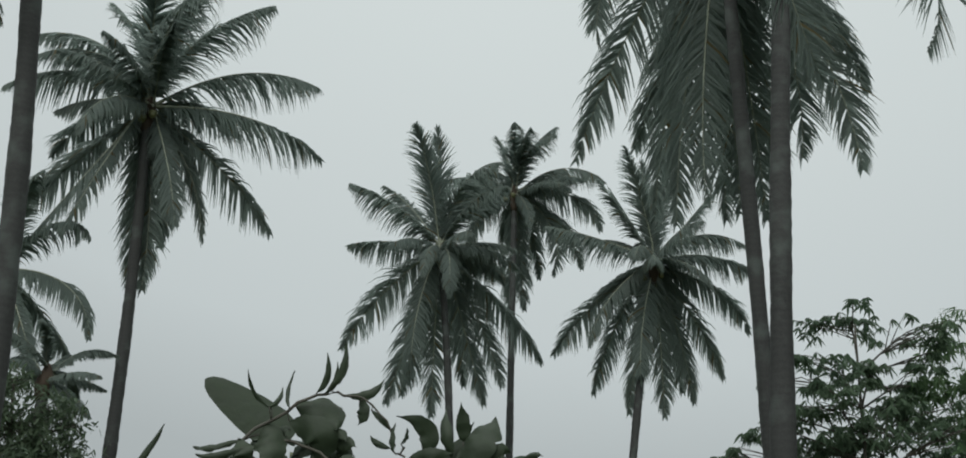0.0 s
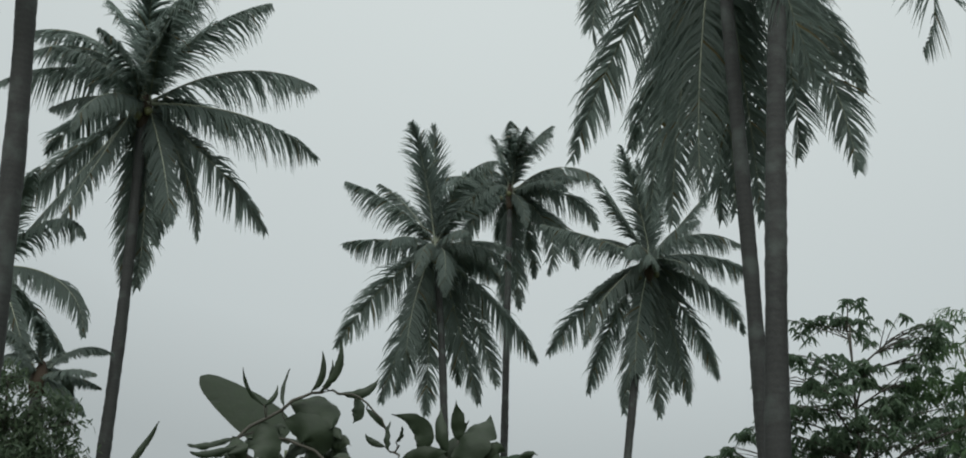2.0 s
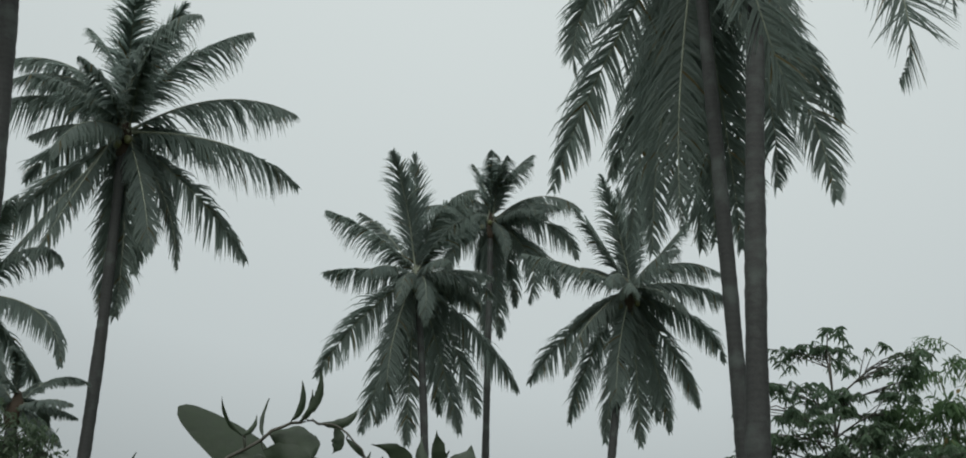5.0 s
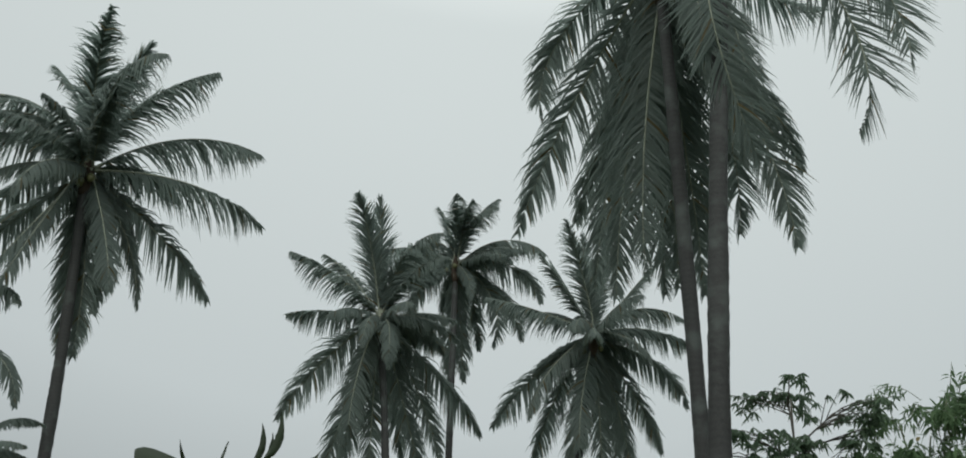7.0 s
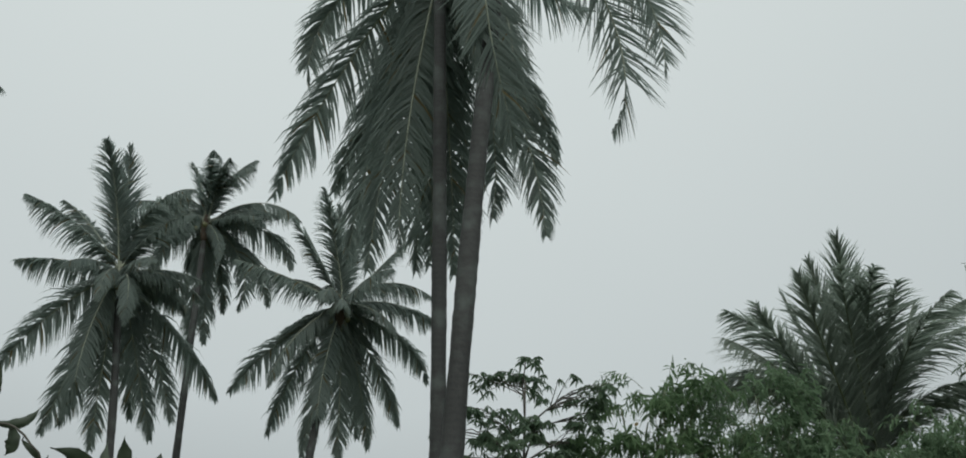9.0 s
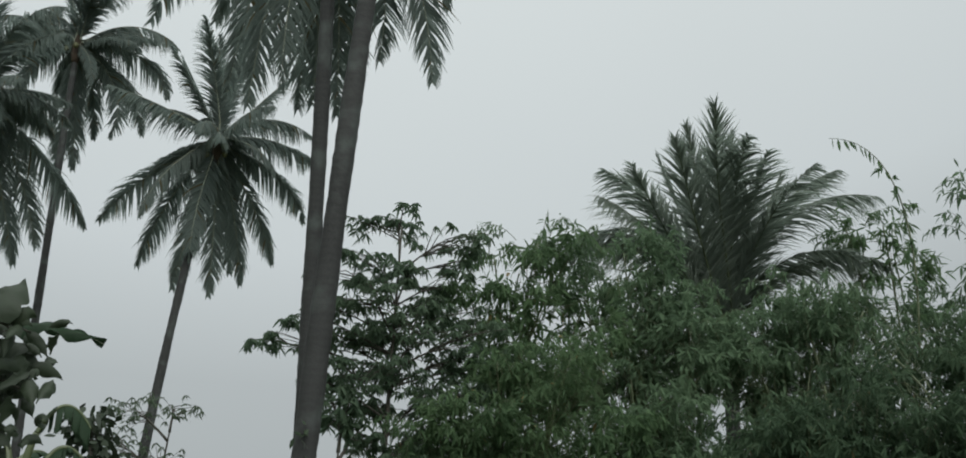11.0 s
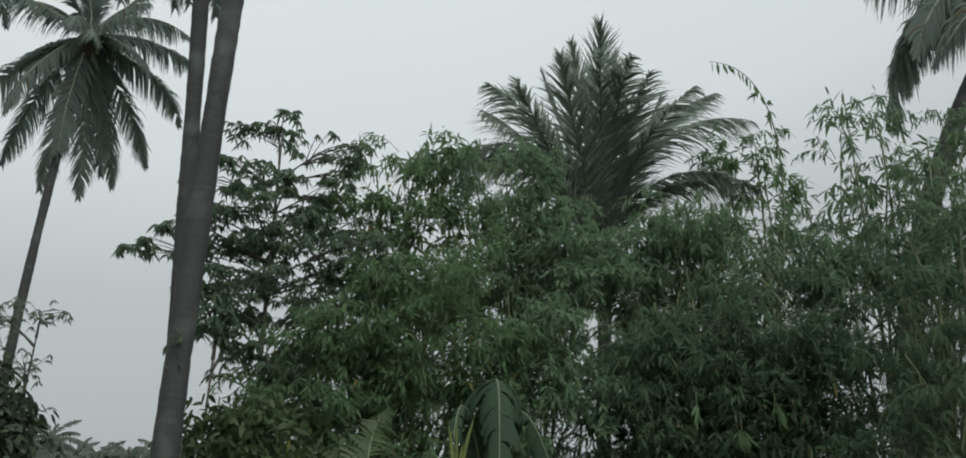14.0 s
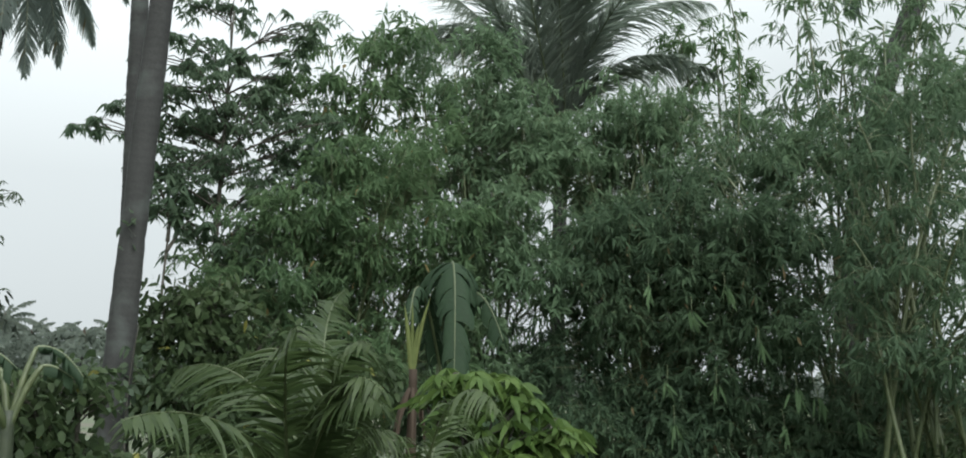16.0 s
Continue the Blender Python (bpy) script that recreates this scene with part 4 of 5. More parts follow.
leafy_tree("broadleaf_tree", "dark leafy tree below the low palms", "tree", (-9.4, 22.2), [(-10.0, 21.9, 7.5, 0.40, 0.32), (-9.3, 22.2, 7.0, 0.45, 0.36), (-9.9, 21.9, 6.6, 0.62, 0.48), (-8.75, 22.3, 6.7, 0.36, 0.36), (-9.2, 22.2, 6.1, 0.66, 0.48), (-8.5, 22.4, 5.9, 0.42, 0.36), (-9.9, 21.9, 5.6, 0.8, 0.5), (-10.6, 21.6, 7.2, 0.6, 0.5), (-9.0, 22.2, 5.2, 0.6, 0.4)], 24, 120, (0.11, 0.20), 0.052, BROAD, BARK, 5, 0.14, palmate=False)

# ---- low growth in front of the thicket
SH_U = [(4.8, 14.2, 2.2, 0.51, 0.30), (5.5, 14.0, 2.0, 0.51, 0.30), (4.6, 14.3, 1.7, 0.43, 0.30), (5.4, 14.0, 1.5, 0.60, 0.34), (6.8, 13.4, 1.7, 0.51, 0.34), (5.0, 14.0, 1.0, 0.8, 0.5), (6.2, 13.7, 1.0, 0.8, 0.5),
        (4.2, 14.6, 2.59, 0.26, 0.20), (4.4, 14.5, 2.69, 0.28, 0.22), (4.7, 14.5, 2.75, 0.30, 0.25), (5.0, 14.2, 2.64, 0.40, 0.30), (4.2, 14.5, 2.24, 0.33, 0.28), (4.6, 14.4, 2.29, 0.40, 0.30), (3.9, 14.1, 1.54, 0.32, 0.28), (4.0, 14.1, 1.25, 0.40, 0.30), (4.2, 13.9, 1.37, 0.40, 0.30)]
leafy_tree("shrub", "bushy green shrub at the foot of the bamboo", "shrub", (5.4, 14.0), SH_U, 41, 130, (0.12, 0.2), 0.07, SHRUB, BARK, 5, 0.05, palmate=False)
leafy_tree("shrub", "low yellowish shrub below the dark bamboo", "shrub", (12.9, 8.2), [(12.7, 8.4, 0.85, 0.45, 0.25), (12.5, 8.6, 0.5, 0.5, 0.3), (13.1, 8.0, 0.8, 0.4, 0.35)], 42, 120, (0.12, 0.2), 0.05, SHRUB, BARK, 5, 0.04, palmate=False)
SH_R = [(1.6, 8.9, 1.4, 0.28, 0.18), (2.0, 8.8, 1.5, 0.26, 0.18), (1.7, 8.8, 1.1, 0.31, 0.20), (2.0, 8.8, 0.7, 0.5, 0.35), (1.3, 8.9, 0.9, 0.4, 0.3)]
leafy_tree("shrub", "leafy green shrub with soft rounded leaves", "shrub", (2.0, 8.8), SH_R, 43, 700, (0.07, 0.12), 0.055, SHRUB, BARK, 5, 0.03, palmate=False)
SH_Q = [(0.8, 11.0, 3.0, 0.19, 0.19), (0.9, 11.0, 2.5, 0.28, 0.25), (1.1, 10.9, 2.5, 0.25, 0.22), (1.4, 10.9, 2.3, 0.22, 0.16), (1.0, 10.9, 2.0, 0.5, 0.35), (0.9, 10.9, 1.3, 0.6, 0.45)]
leafy_tree("shrub", "tall rounded shrub with small glossy leaves", "shrub", (1.0, 10.9), SH_Q, 44, 700, (0.08, 0.13), 0.06, NEAR, BARK, 5, 0.05, palmate=False)
SH_P = [(3.6, 6.0, 1.6, 0.16, 0.09), (3.8, 5.9, 1.6, 0.18, 0.10), (4.0, 5.7, 1.5, 0.18, 0.11), (3.7, 5.9, 1.4, 0.20, 0.12), (4.0, 5.7, 1.3, 0.20, 0.12), (4.2, 5.6, 1.3, 0.18, 0.10), (3.5, 6.1, 1.5, 0.10, 0.06), (3.9, 5.8, 1.0, 0.35, 0.25)]
leafy_tree("shrub", "bright green shrub with deeply cut leaves", "shrub", (3.9, 5.8), SH_P, 45, 620, (0.11, 0.18), 0.042, PAPAYA, BARK, 7, 0.03, spread_r=1.0, droop=0.2)


# ---- climbers on the trunk of the pair
rv = np.random.default_rng(90)
vine = thing("climbing_vine", (3.6, 13.1, -0.05), "small-leaved climber on a palm trunk", "vine")
part("stem", tube(bezier((3.6, 13.1, -0.05), (3.45, 13.15, 1.2), (3.62, 13.16, 2.2), 16), np.linspace(0.012, 0.004, 16), 5), BARK, vine)
vb = np.concatenate([np.c_[rv.normal(3.55, 0.16, 90), rv.normal(13.08, 0.10, 90), rv.uniform(0.2, 2.0, 90)], np.c_[rv.normal(3.44, 0.04, 10), rv.normal(13.2, 0.05, 10), rv.normal(3.4, 0.25, 10)]])
part("foliage", leaf_cloud(vb, rv.normal(0, 1, vb.shape) + np.array([-0.3, -0.4, -0.4]), rv.uniform(0.08, 0.16, len(vb)), 0.07, 0.3, rv), BROAD, vine, smooth=False, kind="stuff")


# ---------------------------------------------------------------- broad blades: bananas and the plants close by
def blade(path, width, fold=0.4, torn=0.0, rng=None, up=(0, 0, 1), wavy=0.0, shape="lance", thick_rib=0.0, across=None, pleat=0.0):
    """A broad leaf along a path: (skin, rib). Halves fold down from the rib; torn edges open into strips."""
    path = np.asarray(path, float)
    n = len(path)
    tan = unit(np.gradient(path, axis=0))
    side = unit(np.cross(tan, np.asarray(up, float)))
    if across is not None:
        side = unit(np.tile(np.asarray(across, float), (n, 1)))
        if np.cross(side, tan)[n // 3:n // 2, 2].mean() < 0:
            side = -side
    nrm = np.cross(side, tan)
    s = np.linspace(0, 1, n)
    prof = {"lance": np.sin(np.clip(s, 0, 1) ** 0.8 * math.pi) ** 0.8,
            "oval": np.sin(np.clip(s ** 0.85, 0, 1) * math.pi) ** 0.7 * (1 - 0.35 * np.clip((s - 0.7) / 0.3, 0, 1)),
            "drape": np.clip(np.minimum(s / 0.10, (1 - s) / 0.06), 0, 1) ** 0.5 * np.interp(s, [0, 0.4, 0.6, 1], [1.3, 1.4, 0.95, 0.62]),
            "blunt": np.sin(np.clip(s * 0.9 + 0.02, 0, 1) * math.pi) ** 0.6,
            "drip": np.interp(s, [0, 0.1, 0.3, 0.5, 0.7, 0.82, 0.91, 1], [0.05, 0.55, 0.95, 1, 0.78, 0.42, 0.14, 0]),
            "flag": np.interp(s, [0, 0.06, 0.2, 0.45, 0.7, 0.88, 0.96, 1], [0.3, 0.8, 1, 0.92, 0.72, 0.5, 0.3, 0.05]),
            "strap": np.clip(np.minimum(s / 0.10, (1 - s) / 0.16), 0, 1) ** 0.6}[shape] * width / 2
    if shape in ("drip", "lance", "blunt") and rng is not None:
        prof = prof * rng.normal(1, 0.045, n)
    ks = (-1.0, -0.55, 0.0, 0.55, 1.0)
    v = np.zeros((n, 5, 3))
    for j, k in enumerate(ks):
        w = prof * abs(k)
        ph = np.asarray(fold) * (0.6 if abs(k) < 0.9 else 1.18)
        jag = 1.0
        if torn and rng is not None and abs(k) > 0.9:
            steps = np.repeat(rng.choice([1.0, 0.95, 0.85, 0.7, 0.58], n // 6 + 1), rng.integers(4, 12, n // 6 + 1))
            jag = np.resize(steps, n) * np.where(rng.random(n) < torn * 0.3, 0.8, 1.0)
        lift = wavy * width * np.sin(s * 17 + k * 2.2 + (rng.random() * 6 if rng is not None else 0)) * abs(k)
        v[:, j] = path + side * (np.sign(k) * w * np.cos(ph) * jag)[:, None] - nrm * (w * np.sin(ph) * jag - lift - pleat * abs(k) * (np.arange(n) % 2))[:, None]
    f = []
    for i in range(n - 1):
        for j in range(4):
            if torn and rng is not None and j in (0, 3) and rng.random() < torn * 0.25:
                continue
            f.append((i * 5 + j, i * 5 + j + 1, (i + 1) * 5 + j + 1, (i + 1) * 5 + j))
    rib = tube(path - nrm * 0.004, np.maximum((thick_rib or width * 0.03) * (1 - 0.8 * s), 0.0012), 5)
    return (v.reshape(-1, 3), f), rib


def put_blade(parent, name, path, width, mat, label="", **kw):
    skin, rib = blade(path, width, **kw)
    ob = part(name, skin, mat, parent, label)
    part("midrib", rib, NEAR if mat is NEAR else RIB, ob)
    return ob


def torn_leaf(plant, arc, half, across, rng, droop=0.8, wide=0.13):
    """A wind-torn banana leaf: a rib, and strips of blade that hang from both its sides, rounded at their ends."""
    n = len(arc)
    rib = part("leaf_rib", tube(arc, np.linspace(0.016, 0.004, n), 6), CULM, plant, "green leaf rib")
    side = unit(np.asarray(across, float))
    step = np.linalg.norm(np.diff(arc, axis=0), axis=1).mean()
    for sign in (-1.0, 1.0):
        k = 3
        while k < n - 2:
            m = max(3, int(wide * rng.choice([0.5, 0.8, 1.0, 1.7, 2.4]) / step))
            e = min(n - 1, k + m)
            s = (k + e) / 2 / n
            reach = half * float(np.interp(s, [0, 0.15, 0.45, 0.65, 0.95, 1], [0.5, 1, 1.05, 0.75, 0.6, 0.3])) * rng.uniform(0.82, 1.08)
            tilt = droop * rng.uniform(0.75, 1.3)
            lag = rng.uniform(-0.05, 0.10)
            rows, cols, v = 7, e - k + 1, []
            for a in range(rows):
                u = a / (rows - 1)
                bend = 0.08 + tilt * u
                for b in range(cols):
                    w = 2 * b / (cols - 1) - 1
                    q = u * reach * (1 - 0.22 * abs(w) ** 3 * u)
                    sag = math.sin(bend) * q + 0.010 * math.sin(b * 2.6) * u
                    v.append(arc[k + b] * (1 - 0.10 * u) + arc[(k + e) // 2] * 0.10 * u + side * sign * math.cos(bend) * q + np.array([0, 0, -sag - lag * u]))
            f = [(a * cols + b, a * cols + b + 1, (a + 1) * cols + b + 1, (a + 1) * cols + b) for a in range(rows - 1) for b in range(cols - 1)]
            part("leaf_strip", (v, f), BANANA, rib)
            k = e
    return rib


def banana(label, foot, stem_top, leaves, seed, stem_r=0.09, group="banana plants", across=None):
    """A banana plant: sheathed stem and big torn leaves, each a path of three places."""
    rng = np.random.default_rng(seed)
    foot = np.array([foot[0], foot[1], -0.05])
    top = np.array(stem_top, float)
    plant = thing("banana_plant", foot, label, "banana plant", group)
    path = bezier(foot, (foot + top) / 2 + rng.normal(0, 0.03, 3), top, 14)
    part("stem", tube(path, stem_r * (1 - 0.55 * np.linspace(0, 1, 14)), 10, 0.03, rng), STEM, plant)
    for k, (a, b, c, w, droop) in enumerate(leaves):
        head = np.array(c) - np.array(a)
        cross = (head[1], -head[0], 0) if across is None else across
        b = np.array(b, float)
        torn_leaf(plant, bezier(a, 2 * b - 0.5 * (np.array(a) + np.array(c)), c, 80), w / 2, cross, rng, droop, 0.13 if w > 0.5 else 0.07)
        stalk = bezier(top - np.array([0, 0, 0.15]), (top + np.array(a)) / 2 + np.array([0, 0, 0.05]), a, 8)
        part("leaf_stalk", tube(stalk, np.linspace(0.03, 0.018, 8), 6), CULM, plant)
    return plant


banana("banana plant with one big torn leaf folded over", (5.3, 8.9), (5.3, 8.95, 1.5),
       [((5.33, 9.0, 1.9), (5.19, 8.56, 2.72), (5.00, 8.17, 1.62), 0.76, 0.8), ((5.3, 8.9, 1.7), (4.95, 8.7, 2.45), (4.72, 8.5, 2.15), 0.40, 0.9),
        ((5.3, 8.9, 1.8), (5.42, 8.6, 2.45), (5.6, 8.3, 2.0), 0.34, 0.9)], 51, across=(0.85, -0.52, 0))
st = thing("banana_shoot", (4.64, 8.29, -0.05), "pale yellow-green young banana shoot on a brown stem", "banana plant", "banana plants")
rg = np.random.default_rng(52)
part("stem", tube(bezier((4.64, 8.29, -0.05), (4.66, 8.29, 0.9), (4.65, 8.28, 1.72), 14), np.linspace(0.06, 0.035, 14), 9, 0.04, rg), DEAD, st, "brown dried stem")
for tip, w in (((4.57, 8.33, 2.28), 0.07), ((4.63, 8.29, 2.32), 0.05), ((4.77, 8.22, 2.35), 0.06), ((4.69, 8.26, 2.12), 0.05)):
    put_blade(st, "young_leaf", bezier((4.65, 8.28, 1.55), (0.7 * 4.65 + 0.3 * tip[0], 8.28, 2.0), tip, 14), w, SHOOT, fold=0.7, rng=rg, up=(0, -1, 0.2))
for k in range(4):
    a = rg.uniform(0, 6.28)
    put_blade(st, "dry_leaf", bezier((4.65, 8.28, 1.6), (4.65 + 0.14 * math.cos(a), 8.28 + 0.14 * math.sin(a), 1.5), (4.65 + 0.18 * math.cos(a), 8.28 + 0.18 * math.sin(a), 1.0), 12), 0.09, DEAD, "withered brown leaf", fold=0.8, torn=0.2, rng=rg, wavy=0.1)
banana("banana plant with broad leaves drooping over the shrubs", (1.4, 8.3), (1.4, 8.2, 1.35),
       [((1.04, 8.03, 1.79), (1.22, 7.96, 1.76), (1.39, 7.88, 1.62), 0.20, 0.8), ((1.56, 8.25, 1.79), (1.72, 8.22, 1.76), (1.87, 8.14, 1.59), 0.18, 0.9),
        ((1.35, 8.3, 1.6), (1.2, 8.6, 1.8), (0.9, 8.9, 1.5), 0.25, 0.8), ((1.59, 8.15, 1.66), (1.68, 8.13, 1.65), (1.79, 8.10, 1.58), 0.13, 0.9)], 53)
banana("banana plant with pale hanging leaves close by", (0.15, 6.2), (0.12, 6.15, 2.05),
       [((0.24, 6.1, 2.17), (0.37, 6.09, 2.27), (0.56, 6.07, 2.03), 0.17, 0.9), ((0.19, 6.1, 2.34), (0.31, 6.09, 2.49), (0.45, 6.08, 2.38), 0.15, 0.8), ((0.28, 6.09, 2.11), (0.36, 6.09, 2.13), (0.47, 6.08, 1.98), 0.14, 0.9),
        ((0.05, 6.2, 2.3), (-0.15, 6.2, 2.40), (-0.4, 6.2, 1.95), 0.34, 0.9), ((0.12, 6.3, 2.2), (0.3, 6.5, 2.25), (0.5, 6.7, 1.9), 0.34, 0.9)], 54)

# ---- the leafy shrub close to the viewer: twigs and single leaves (x, z of foot and tip, width)
shrub = thing("glossy_shrub", (-0.45, 4.1, -0.05), "glossy dark green shrub with pointed leaves close to the viewer", "shrub")
rn = np.random.default_rng(61)
stem = bezier((-0.45, 4.1, -0.05), (-0.5, 4.15, 1.3), (-0.55, 4.1, 2.45), 16)
part("stem", tube(stem, np.linspace(0.035, 0.012, 16), 8), BARK, shrub)
# upright young leaves on the twigs: foot and tip (x, z), width
SPEARS = [(-0.85, 2.64, -0.93, 2.74, 0.021), (-0.86, 2.64, -0.83, 2.73, 0.024), (-0.78, 2.64, -0.79, 2.80, 0.021), (-0.68, 2.69, -0.65, 2.84, 0.033), (-0.66, 2.70, -0.61, 2.81, 0.030), (-0.64, 2.70, -0.58, 2.88, 0.040), (-0.37, 2.47, -0.37, 2.58, 0.035), (-0.39, 2.49, -0.46, 2.53, 0.031), (-0.96, 2.51, -1.13, 2.47, 0.036), (-0.94, 2.46, -1.10, 2.43, 0.036), (-0.35, 2.51, -0.32, 2.55, 0.023)]
# grown leaves: foot, middle, tip (x, z), width, distance
GROWN_YOUNG = [(-0.58, 2.72, -0.49, 2.72, -0.44, 2.79, 0.046, 4.17), (-0.53, 2.7, -0.51, 2.64, -0.53, 2.6, 0.061, 4.17), (-0.78, 2.66, -0.65, 2.63, -0.6, 2.55, 0.16, 4.15), (-0.78, 2.58, -0.66, 2.52, -0.7, 2.44, 0.145, 4.12),
               (-0.48, 2.65, -0.43, 2.61, -0.38, 2.57, 0.024, 4.15), (-0.27, 2.5, -0.26, 2.59, -0.38, 2.64, 0.082, 4.19), (-0.15, 2.5, -0.19, 2.59, -0.19, 2.7, 0.063, 4.2), (-0.12, 2.57, -0.12, 2.62, -0.13, 2.7, 0.065, 4.2),
               (-0.14, 2.5, -0.05, 2.58, 0.01, 2.68, 0.169, 4.2), (-0.01, 2.48, 0.03, 2.52, 0.07, 2.52, 0.073, 4.2), (-0.33, 2.49, -0.24, 2.49, -0.15, 2.51, 0.073, 4.2)]
GROWN_BROAD = [(-0.88, 2.57, -0.84, 2.49, -0.87, 2.42, 0.146, 4.1), (-0.98, 2.51, -0.93, 2.45, -0.94, 2.42, 0.082, 4.08), (-0.63, 2.58, -0.58, 2.52, -0.53, 2.48, 0.064, 4.2), (-0.08, 2.44, 0.03, 2.41, 0.13, 2.34, 0.113, 4.4),
               (-0.06, 2.31, 0.04, 2.3, 0.11, 2.25, 0.108, 4.4), (-0.25, 2.5, -0.17, 2.53, -0.08, 2.67, 0.09, 4.35), (-0.29, 2.45, -0.21, 2.48, -0.1, 2.47, 0.107, 4.35), (-0.2, 2.44, -0.12, 2.36, -0.12, 2.24, 0.193, 4.4),
               (-0.26, 2.4, -0.22, 2.31, -0.24, 2.22, 0.191, 4.3), (-0.1, 2.38, -0.04, 2.28, 0.01, 2.2, 0.166, 4.45), (-0.36, 2.41, -0.3, 2.32, -0.33, 2.21, 0.22, 4.3)]
TWIGS = [((-0.95, 2.50), (-0.59, 2.89), (-0.38, 2.56), 4.1), ((-0.48, 2.30), (-0.16, 2.56), (0.06, 2.46), 4.2), ((-0.50, 2.35), (-0.80, 2.62), (-1.02, 2.48), 4.1), ((-0.45, 2.20), (-0.16, 2.42), (0.12, 2.24), 4.3), ((-0.3, 2.3), (-0.12, 2.54), (0.02, 2.50), 4.4), ((-0.22, 2.42), (-0.33, 2.40), (-0.35, 2.50), 4.06)]
lines = []
for p, q, e, deep in TWIGS:
    tw = bezier((p[0], deep, p[1]), (q[0], deep + 0.02, q[1]), (e[0], deep, e[1]), 16)
    tw = tw + rn.normal(0, 0.006, tw.shape)
    up_ = bezier(stem[9], (stem[12] + tw[0]) / 2, tw[0], 8)
    lines.append((tw, part("twig", tube(np.concatenate([up_[:-1], tw]), np.linspace(0.009, 0.0035, 23), 6), BARK, shrub)))


def shrub_leaf(a, mid, c, width, **kw):
    """One leaf on the nearest twig, with its short curved stalk."""
    a, mid, c = (np.array(q, float) for q in (a, mid, c))
    tw, branch = min(lines, key=lambda q: np.linalg.norm(q[0] - a, axis=1).min())
    near = tw[np.argmin(np.linalg.norm(tw - a, axis=1))]
    a = a + (near - a) * min(1.0, 0.03 / max(0.001, np.linalg.norm(near - a))) * 0.4
    leaf = put_blade(branch, "leaf", bezier(a, 2 * mid - 0.5 * (a + c), c, 18), width, NEAR, rng=rn, thick_rib=0.0022, **kw)
    if np.linalg.norm(near - a) < 0.12:
        part("leaf_stalk", tube(bezier(near, (near + a) / 2 + np.array([0, 0, -0.012]), a, 5), np.full(5, 0.0024), 5), BARK, leaf)


for x0, z0, x1, z1, w in SPEARS:
    d0 = 4.04 + rn.normal(0, 0.03)
    a, c = np.array([x0, d0, z0]), np.array([x1, d0 + rn.normal(-0.02, 0.05), z1])
    bow = np.array([0.14 if x1 > x0 else -0.10, 0, -0.10]) * np.linalg.norm(c - a)
    shrub_leaf(a, (a + c) / 2 + bow, c, w, fold=0.5, wavy=0.12, up=(rn.normal(0, 0.3), -1, rn.normal(0, 0.3)), shape="lance")
for x0, z0, xm, zm, x1, z1, w, deep in GROWN_YOUNG + GROWN_BROAD:
    shrub_leaf((x0, deep, z0), (xm, deep - 0.03, zm), (x1, deep + rn.normal(-0.02, 0.04), z1), w, fold=rn.uniform(0.1, 0.45), wavy=0.07, up=(rn.normal(0, 0.25), -1, rn.normal(0.1, 0.3)), shape="drip")
for k in range(380):
    x = rn.uniform(-1.05, 0.16) if k < 330 else rn.uniform(-1.08, -0.85)
    high = 2.56 if x < -0.58 else (2.40 if x < -0.42 else 2.50)
    high -= 0.10 * max(0.0, (-0.88 - x) / 0.15)
    far = rn.uniform(0.0, 0.3) if x < -0.42 else rn.uniform(0.1, 0.35)
    a = np.array([x, 4.1 + far, high - 0.75 * rn.random() ** 1.5])
    c = a + np.array([rn.normal(0, 0.07), rn.normal(-0.03, 0.05), rn.uniform(-0.12, 0.02)])
    put_blade(shrub, "leaf", bezier(a, (a + c) / 2 + np.array([0, 0, 0.03]), c, 10), rn.uniform(0.04, 0.08), NEAR, fold=rn.uniform(0.2, 0.7), rng=rn, wavy=0.10, up=(rn.normal(0, 0.4), -1, rn.normal(0.3, 0.4)), shape="drip")
big = thing("broad_leaf_plant", (-0.8, 4.75, -0.05), "plant with one broad dark leaf rising to a blunt tip", "plant")
part("stem", tube(bezier((-0.8, 4.75, -0.05), (-0.78, 4.7, 1.2), (-0.82, 4.43, 2.54), 14), np.linspace(0.03, 0.010, 14), 8), CULM, big)
put_blade(big, "leaf", bezier((-0.83, 4.42, 2.59), (-1.02, 4.38, 2.71), (-1.195, 4.34, 2.81), 24), 0.20, NEAR, fold=0.12, rng=rn, up=(0.3, -1, 0.25), shape="flag")
put_blade(big, "leaf", bezier((-0.84, 4.63, 2.45), (-0.7, 4.6, 2.6), (-0.55, 4.6, 2.52), 20), 0.18, NEAR, fold=0.3, rng=rn, up=(-0.2, -1, 0.4), shape="oval")
spear = put_blade(big, "leaf", bezier((-1.60, 4.6, 2.36), (-1.46, 4.6, 2.56), (-1.408, 4.58, 2.672), 24), 0.042, NEAR, fold=0.5, rng=rn, up=(0, -1, 0.3), wavy=0.05)
part("leaf_stalk", tube(bezier((-0.79, 4.7, 1.5), (-1.4, 4.65, 1.9), (-1.60, 4.6, 2.36), 12), np.linspace(0.008, 0.003, 12), 5), CULM, spear)
curl = thing("curled_leaf_plant", (-0.3, 4.75, -0.05), "plant with one long leaf, its edge rolled by the rain", "plant")
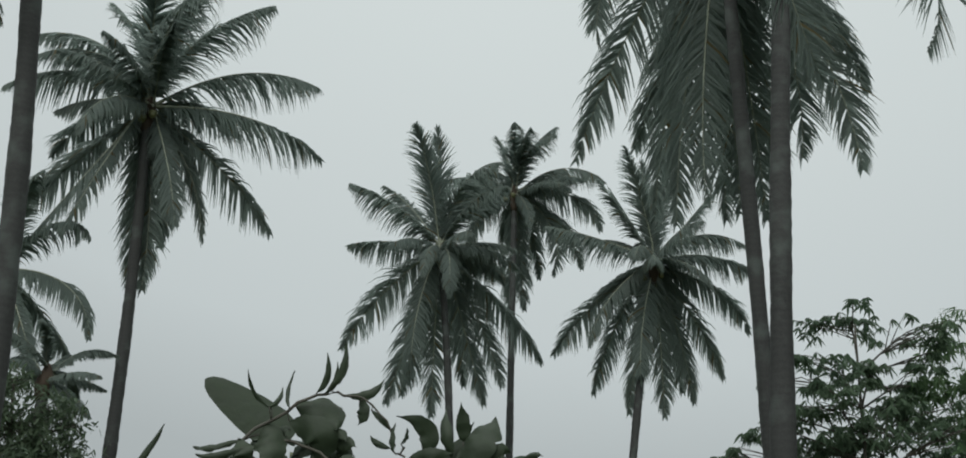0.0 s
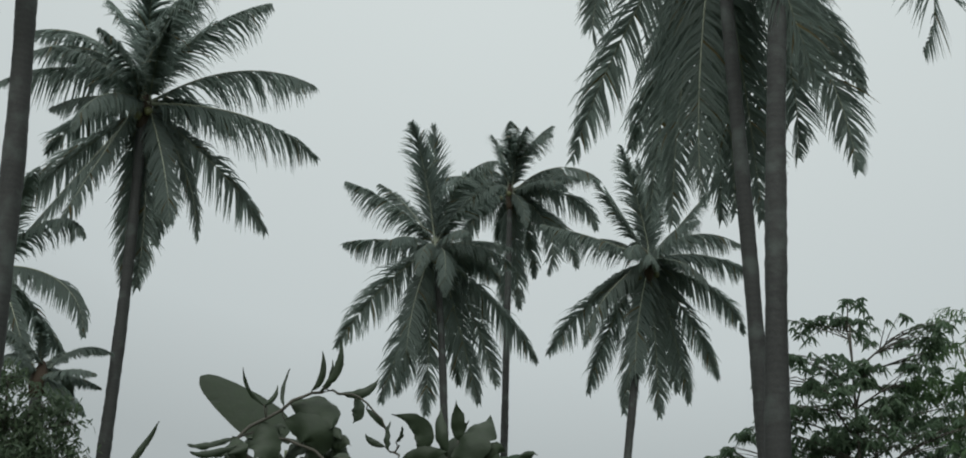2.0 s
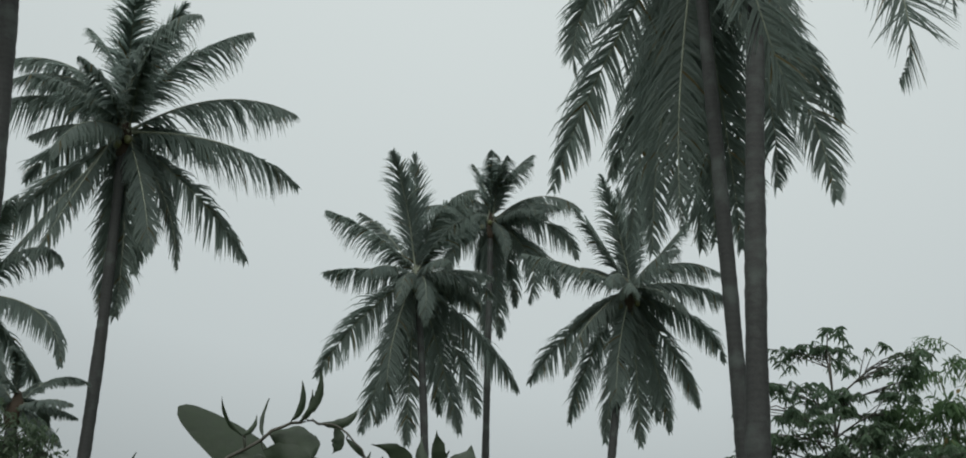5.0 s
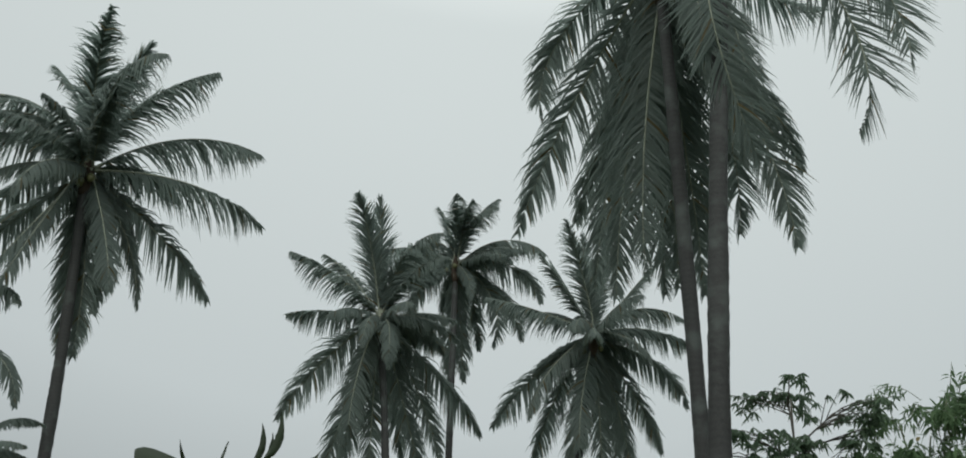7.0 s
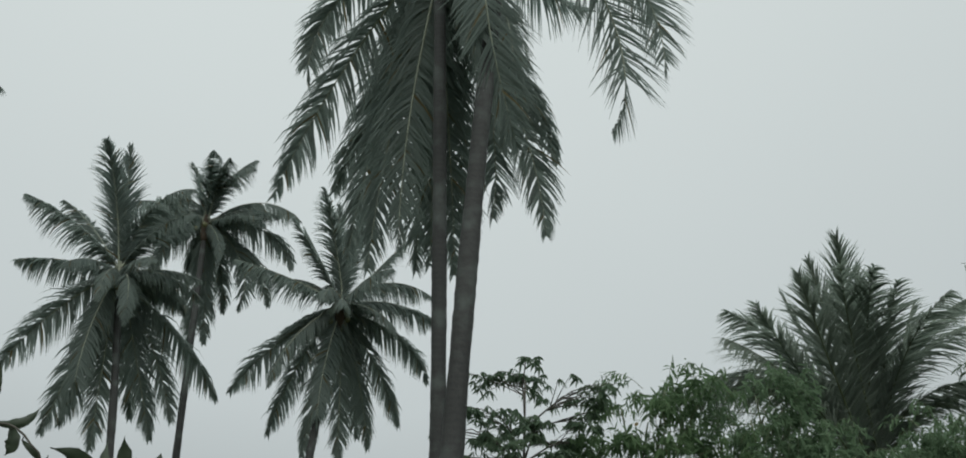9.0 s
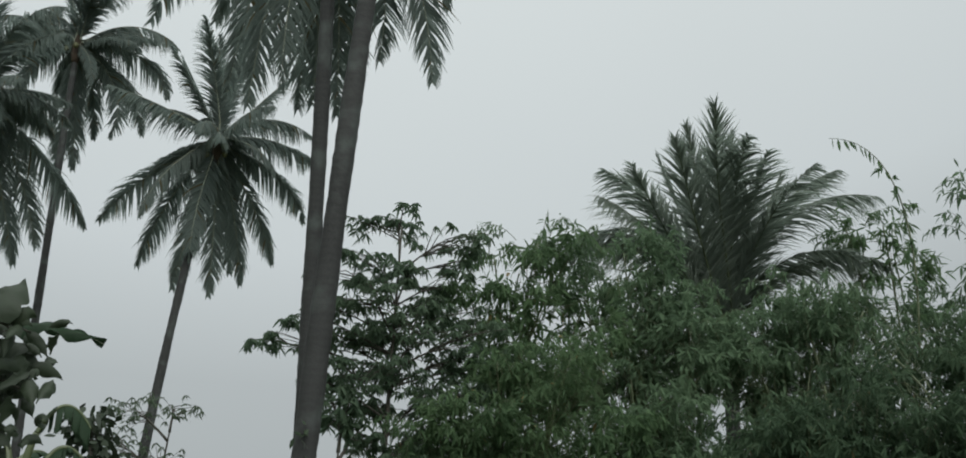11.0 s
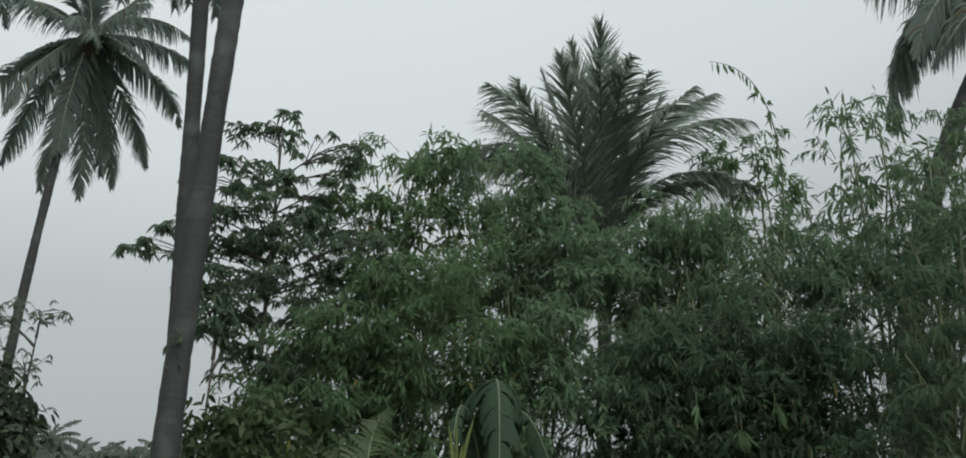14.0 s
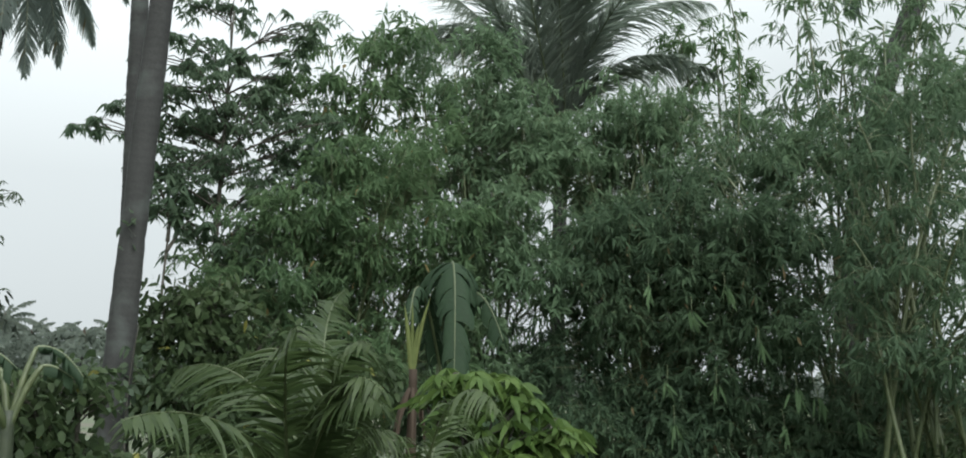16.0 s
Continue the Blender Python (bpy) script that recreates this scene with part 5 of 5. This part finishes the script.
part("stem", tube(bezier((-0.3, 4.75, -0.05), (-0.25, 4.72, 1.2), (-0.17, 4.7, 2.48), 14), np.linspace(0.03, 0.01, 14), 8), CULM, curl)
put_blade(curl, "leaf", bezier((-0.145, 4.6, 2.50), (0.06, 4.6, 2.66), (0.345, 4.59, 2.535), 40), 0.11, BANANA, fold=0.65, rng=rn, wavy=0.22, up=(0, -0.6, 1), shape="lance", thick_rib=0.004)
put_blade(curl, "leaf", bezier((-0.17, 4.72, 2.4), (-0.3, 4.7, 2.6), (-0.5, 4.7, 2.5), 20), 0.14, NEAR, fold=0.4, rng=rn, up=(0, -1, 0.5), shape="oval")

# ---- far growth on the skyline
rf = np.random.default_rng(71)
for k in range(9):
    az = radians((9.2, 10.3, 11.6, 12.8, 14.2, 7.5, 5.5, 16.5, 19.0)[k])
    r = rf.uniform(105, 135)
    h = (6.6, 5.8, 5.4, 5.0, 4.8, 7.0, 6.6, 4.4, 4.4)[k] + rf.uniform(-0.3, 0.3)
    x, y = r * math.sin(az), r * math.cos(az)
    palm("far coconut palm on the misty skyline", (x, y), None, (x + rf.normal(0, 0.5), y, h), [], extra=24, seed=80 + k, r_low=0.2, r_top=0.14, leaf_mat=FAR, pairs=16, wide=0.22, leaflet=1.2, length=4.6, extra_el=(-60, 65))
crowns, per = 460, 230
az = np.radians(rf.uniform(-40, 75, crowns))
r = rf.uniform(95, 150, crowns)
wide = rf.uniform(1.5, 2.9, crowns)
hill = 6.4 + 0.9 * np.sin(az * 31) - 2.2 * np.clip((np.degrees(az) - 9.5) / 6, 0, 1) - 1.8 * np.clip((np.degrees(az) - 36) / 6, 0, 1) + rf.uniform(-1.8, 0.6, crowns)
n = crowns * per
ball = unit(rf.normal(0, 1, (n, 3))) * rf.uniform(0.55, 1.0, (n, 1)) ** 0.5
pts = np.repeat(np.c_[r * np.sin(az), r * np.cos(az), hill - wide * 0.8], per, axis=0) + ball * np.repeat(wide, per)[:, None] * np.array([1.0, 1.0, 0.85])
low = rf.random(n) < 0.35
pts[low, 2] = rf.uniform(0, 1, low.sum()) * np.repeat(hill - wide, per)[low]
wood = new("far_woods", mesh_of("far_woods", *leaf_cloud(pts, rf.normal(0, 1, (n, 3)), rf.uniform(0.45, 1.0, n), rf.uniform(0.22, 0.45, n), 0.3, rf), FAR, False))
tagged(wood, "distant low woods on the skyline in the rain", "trees", kind="stuff")
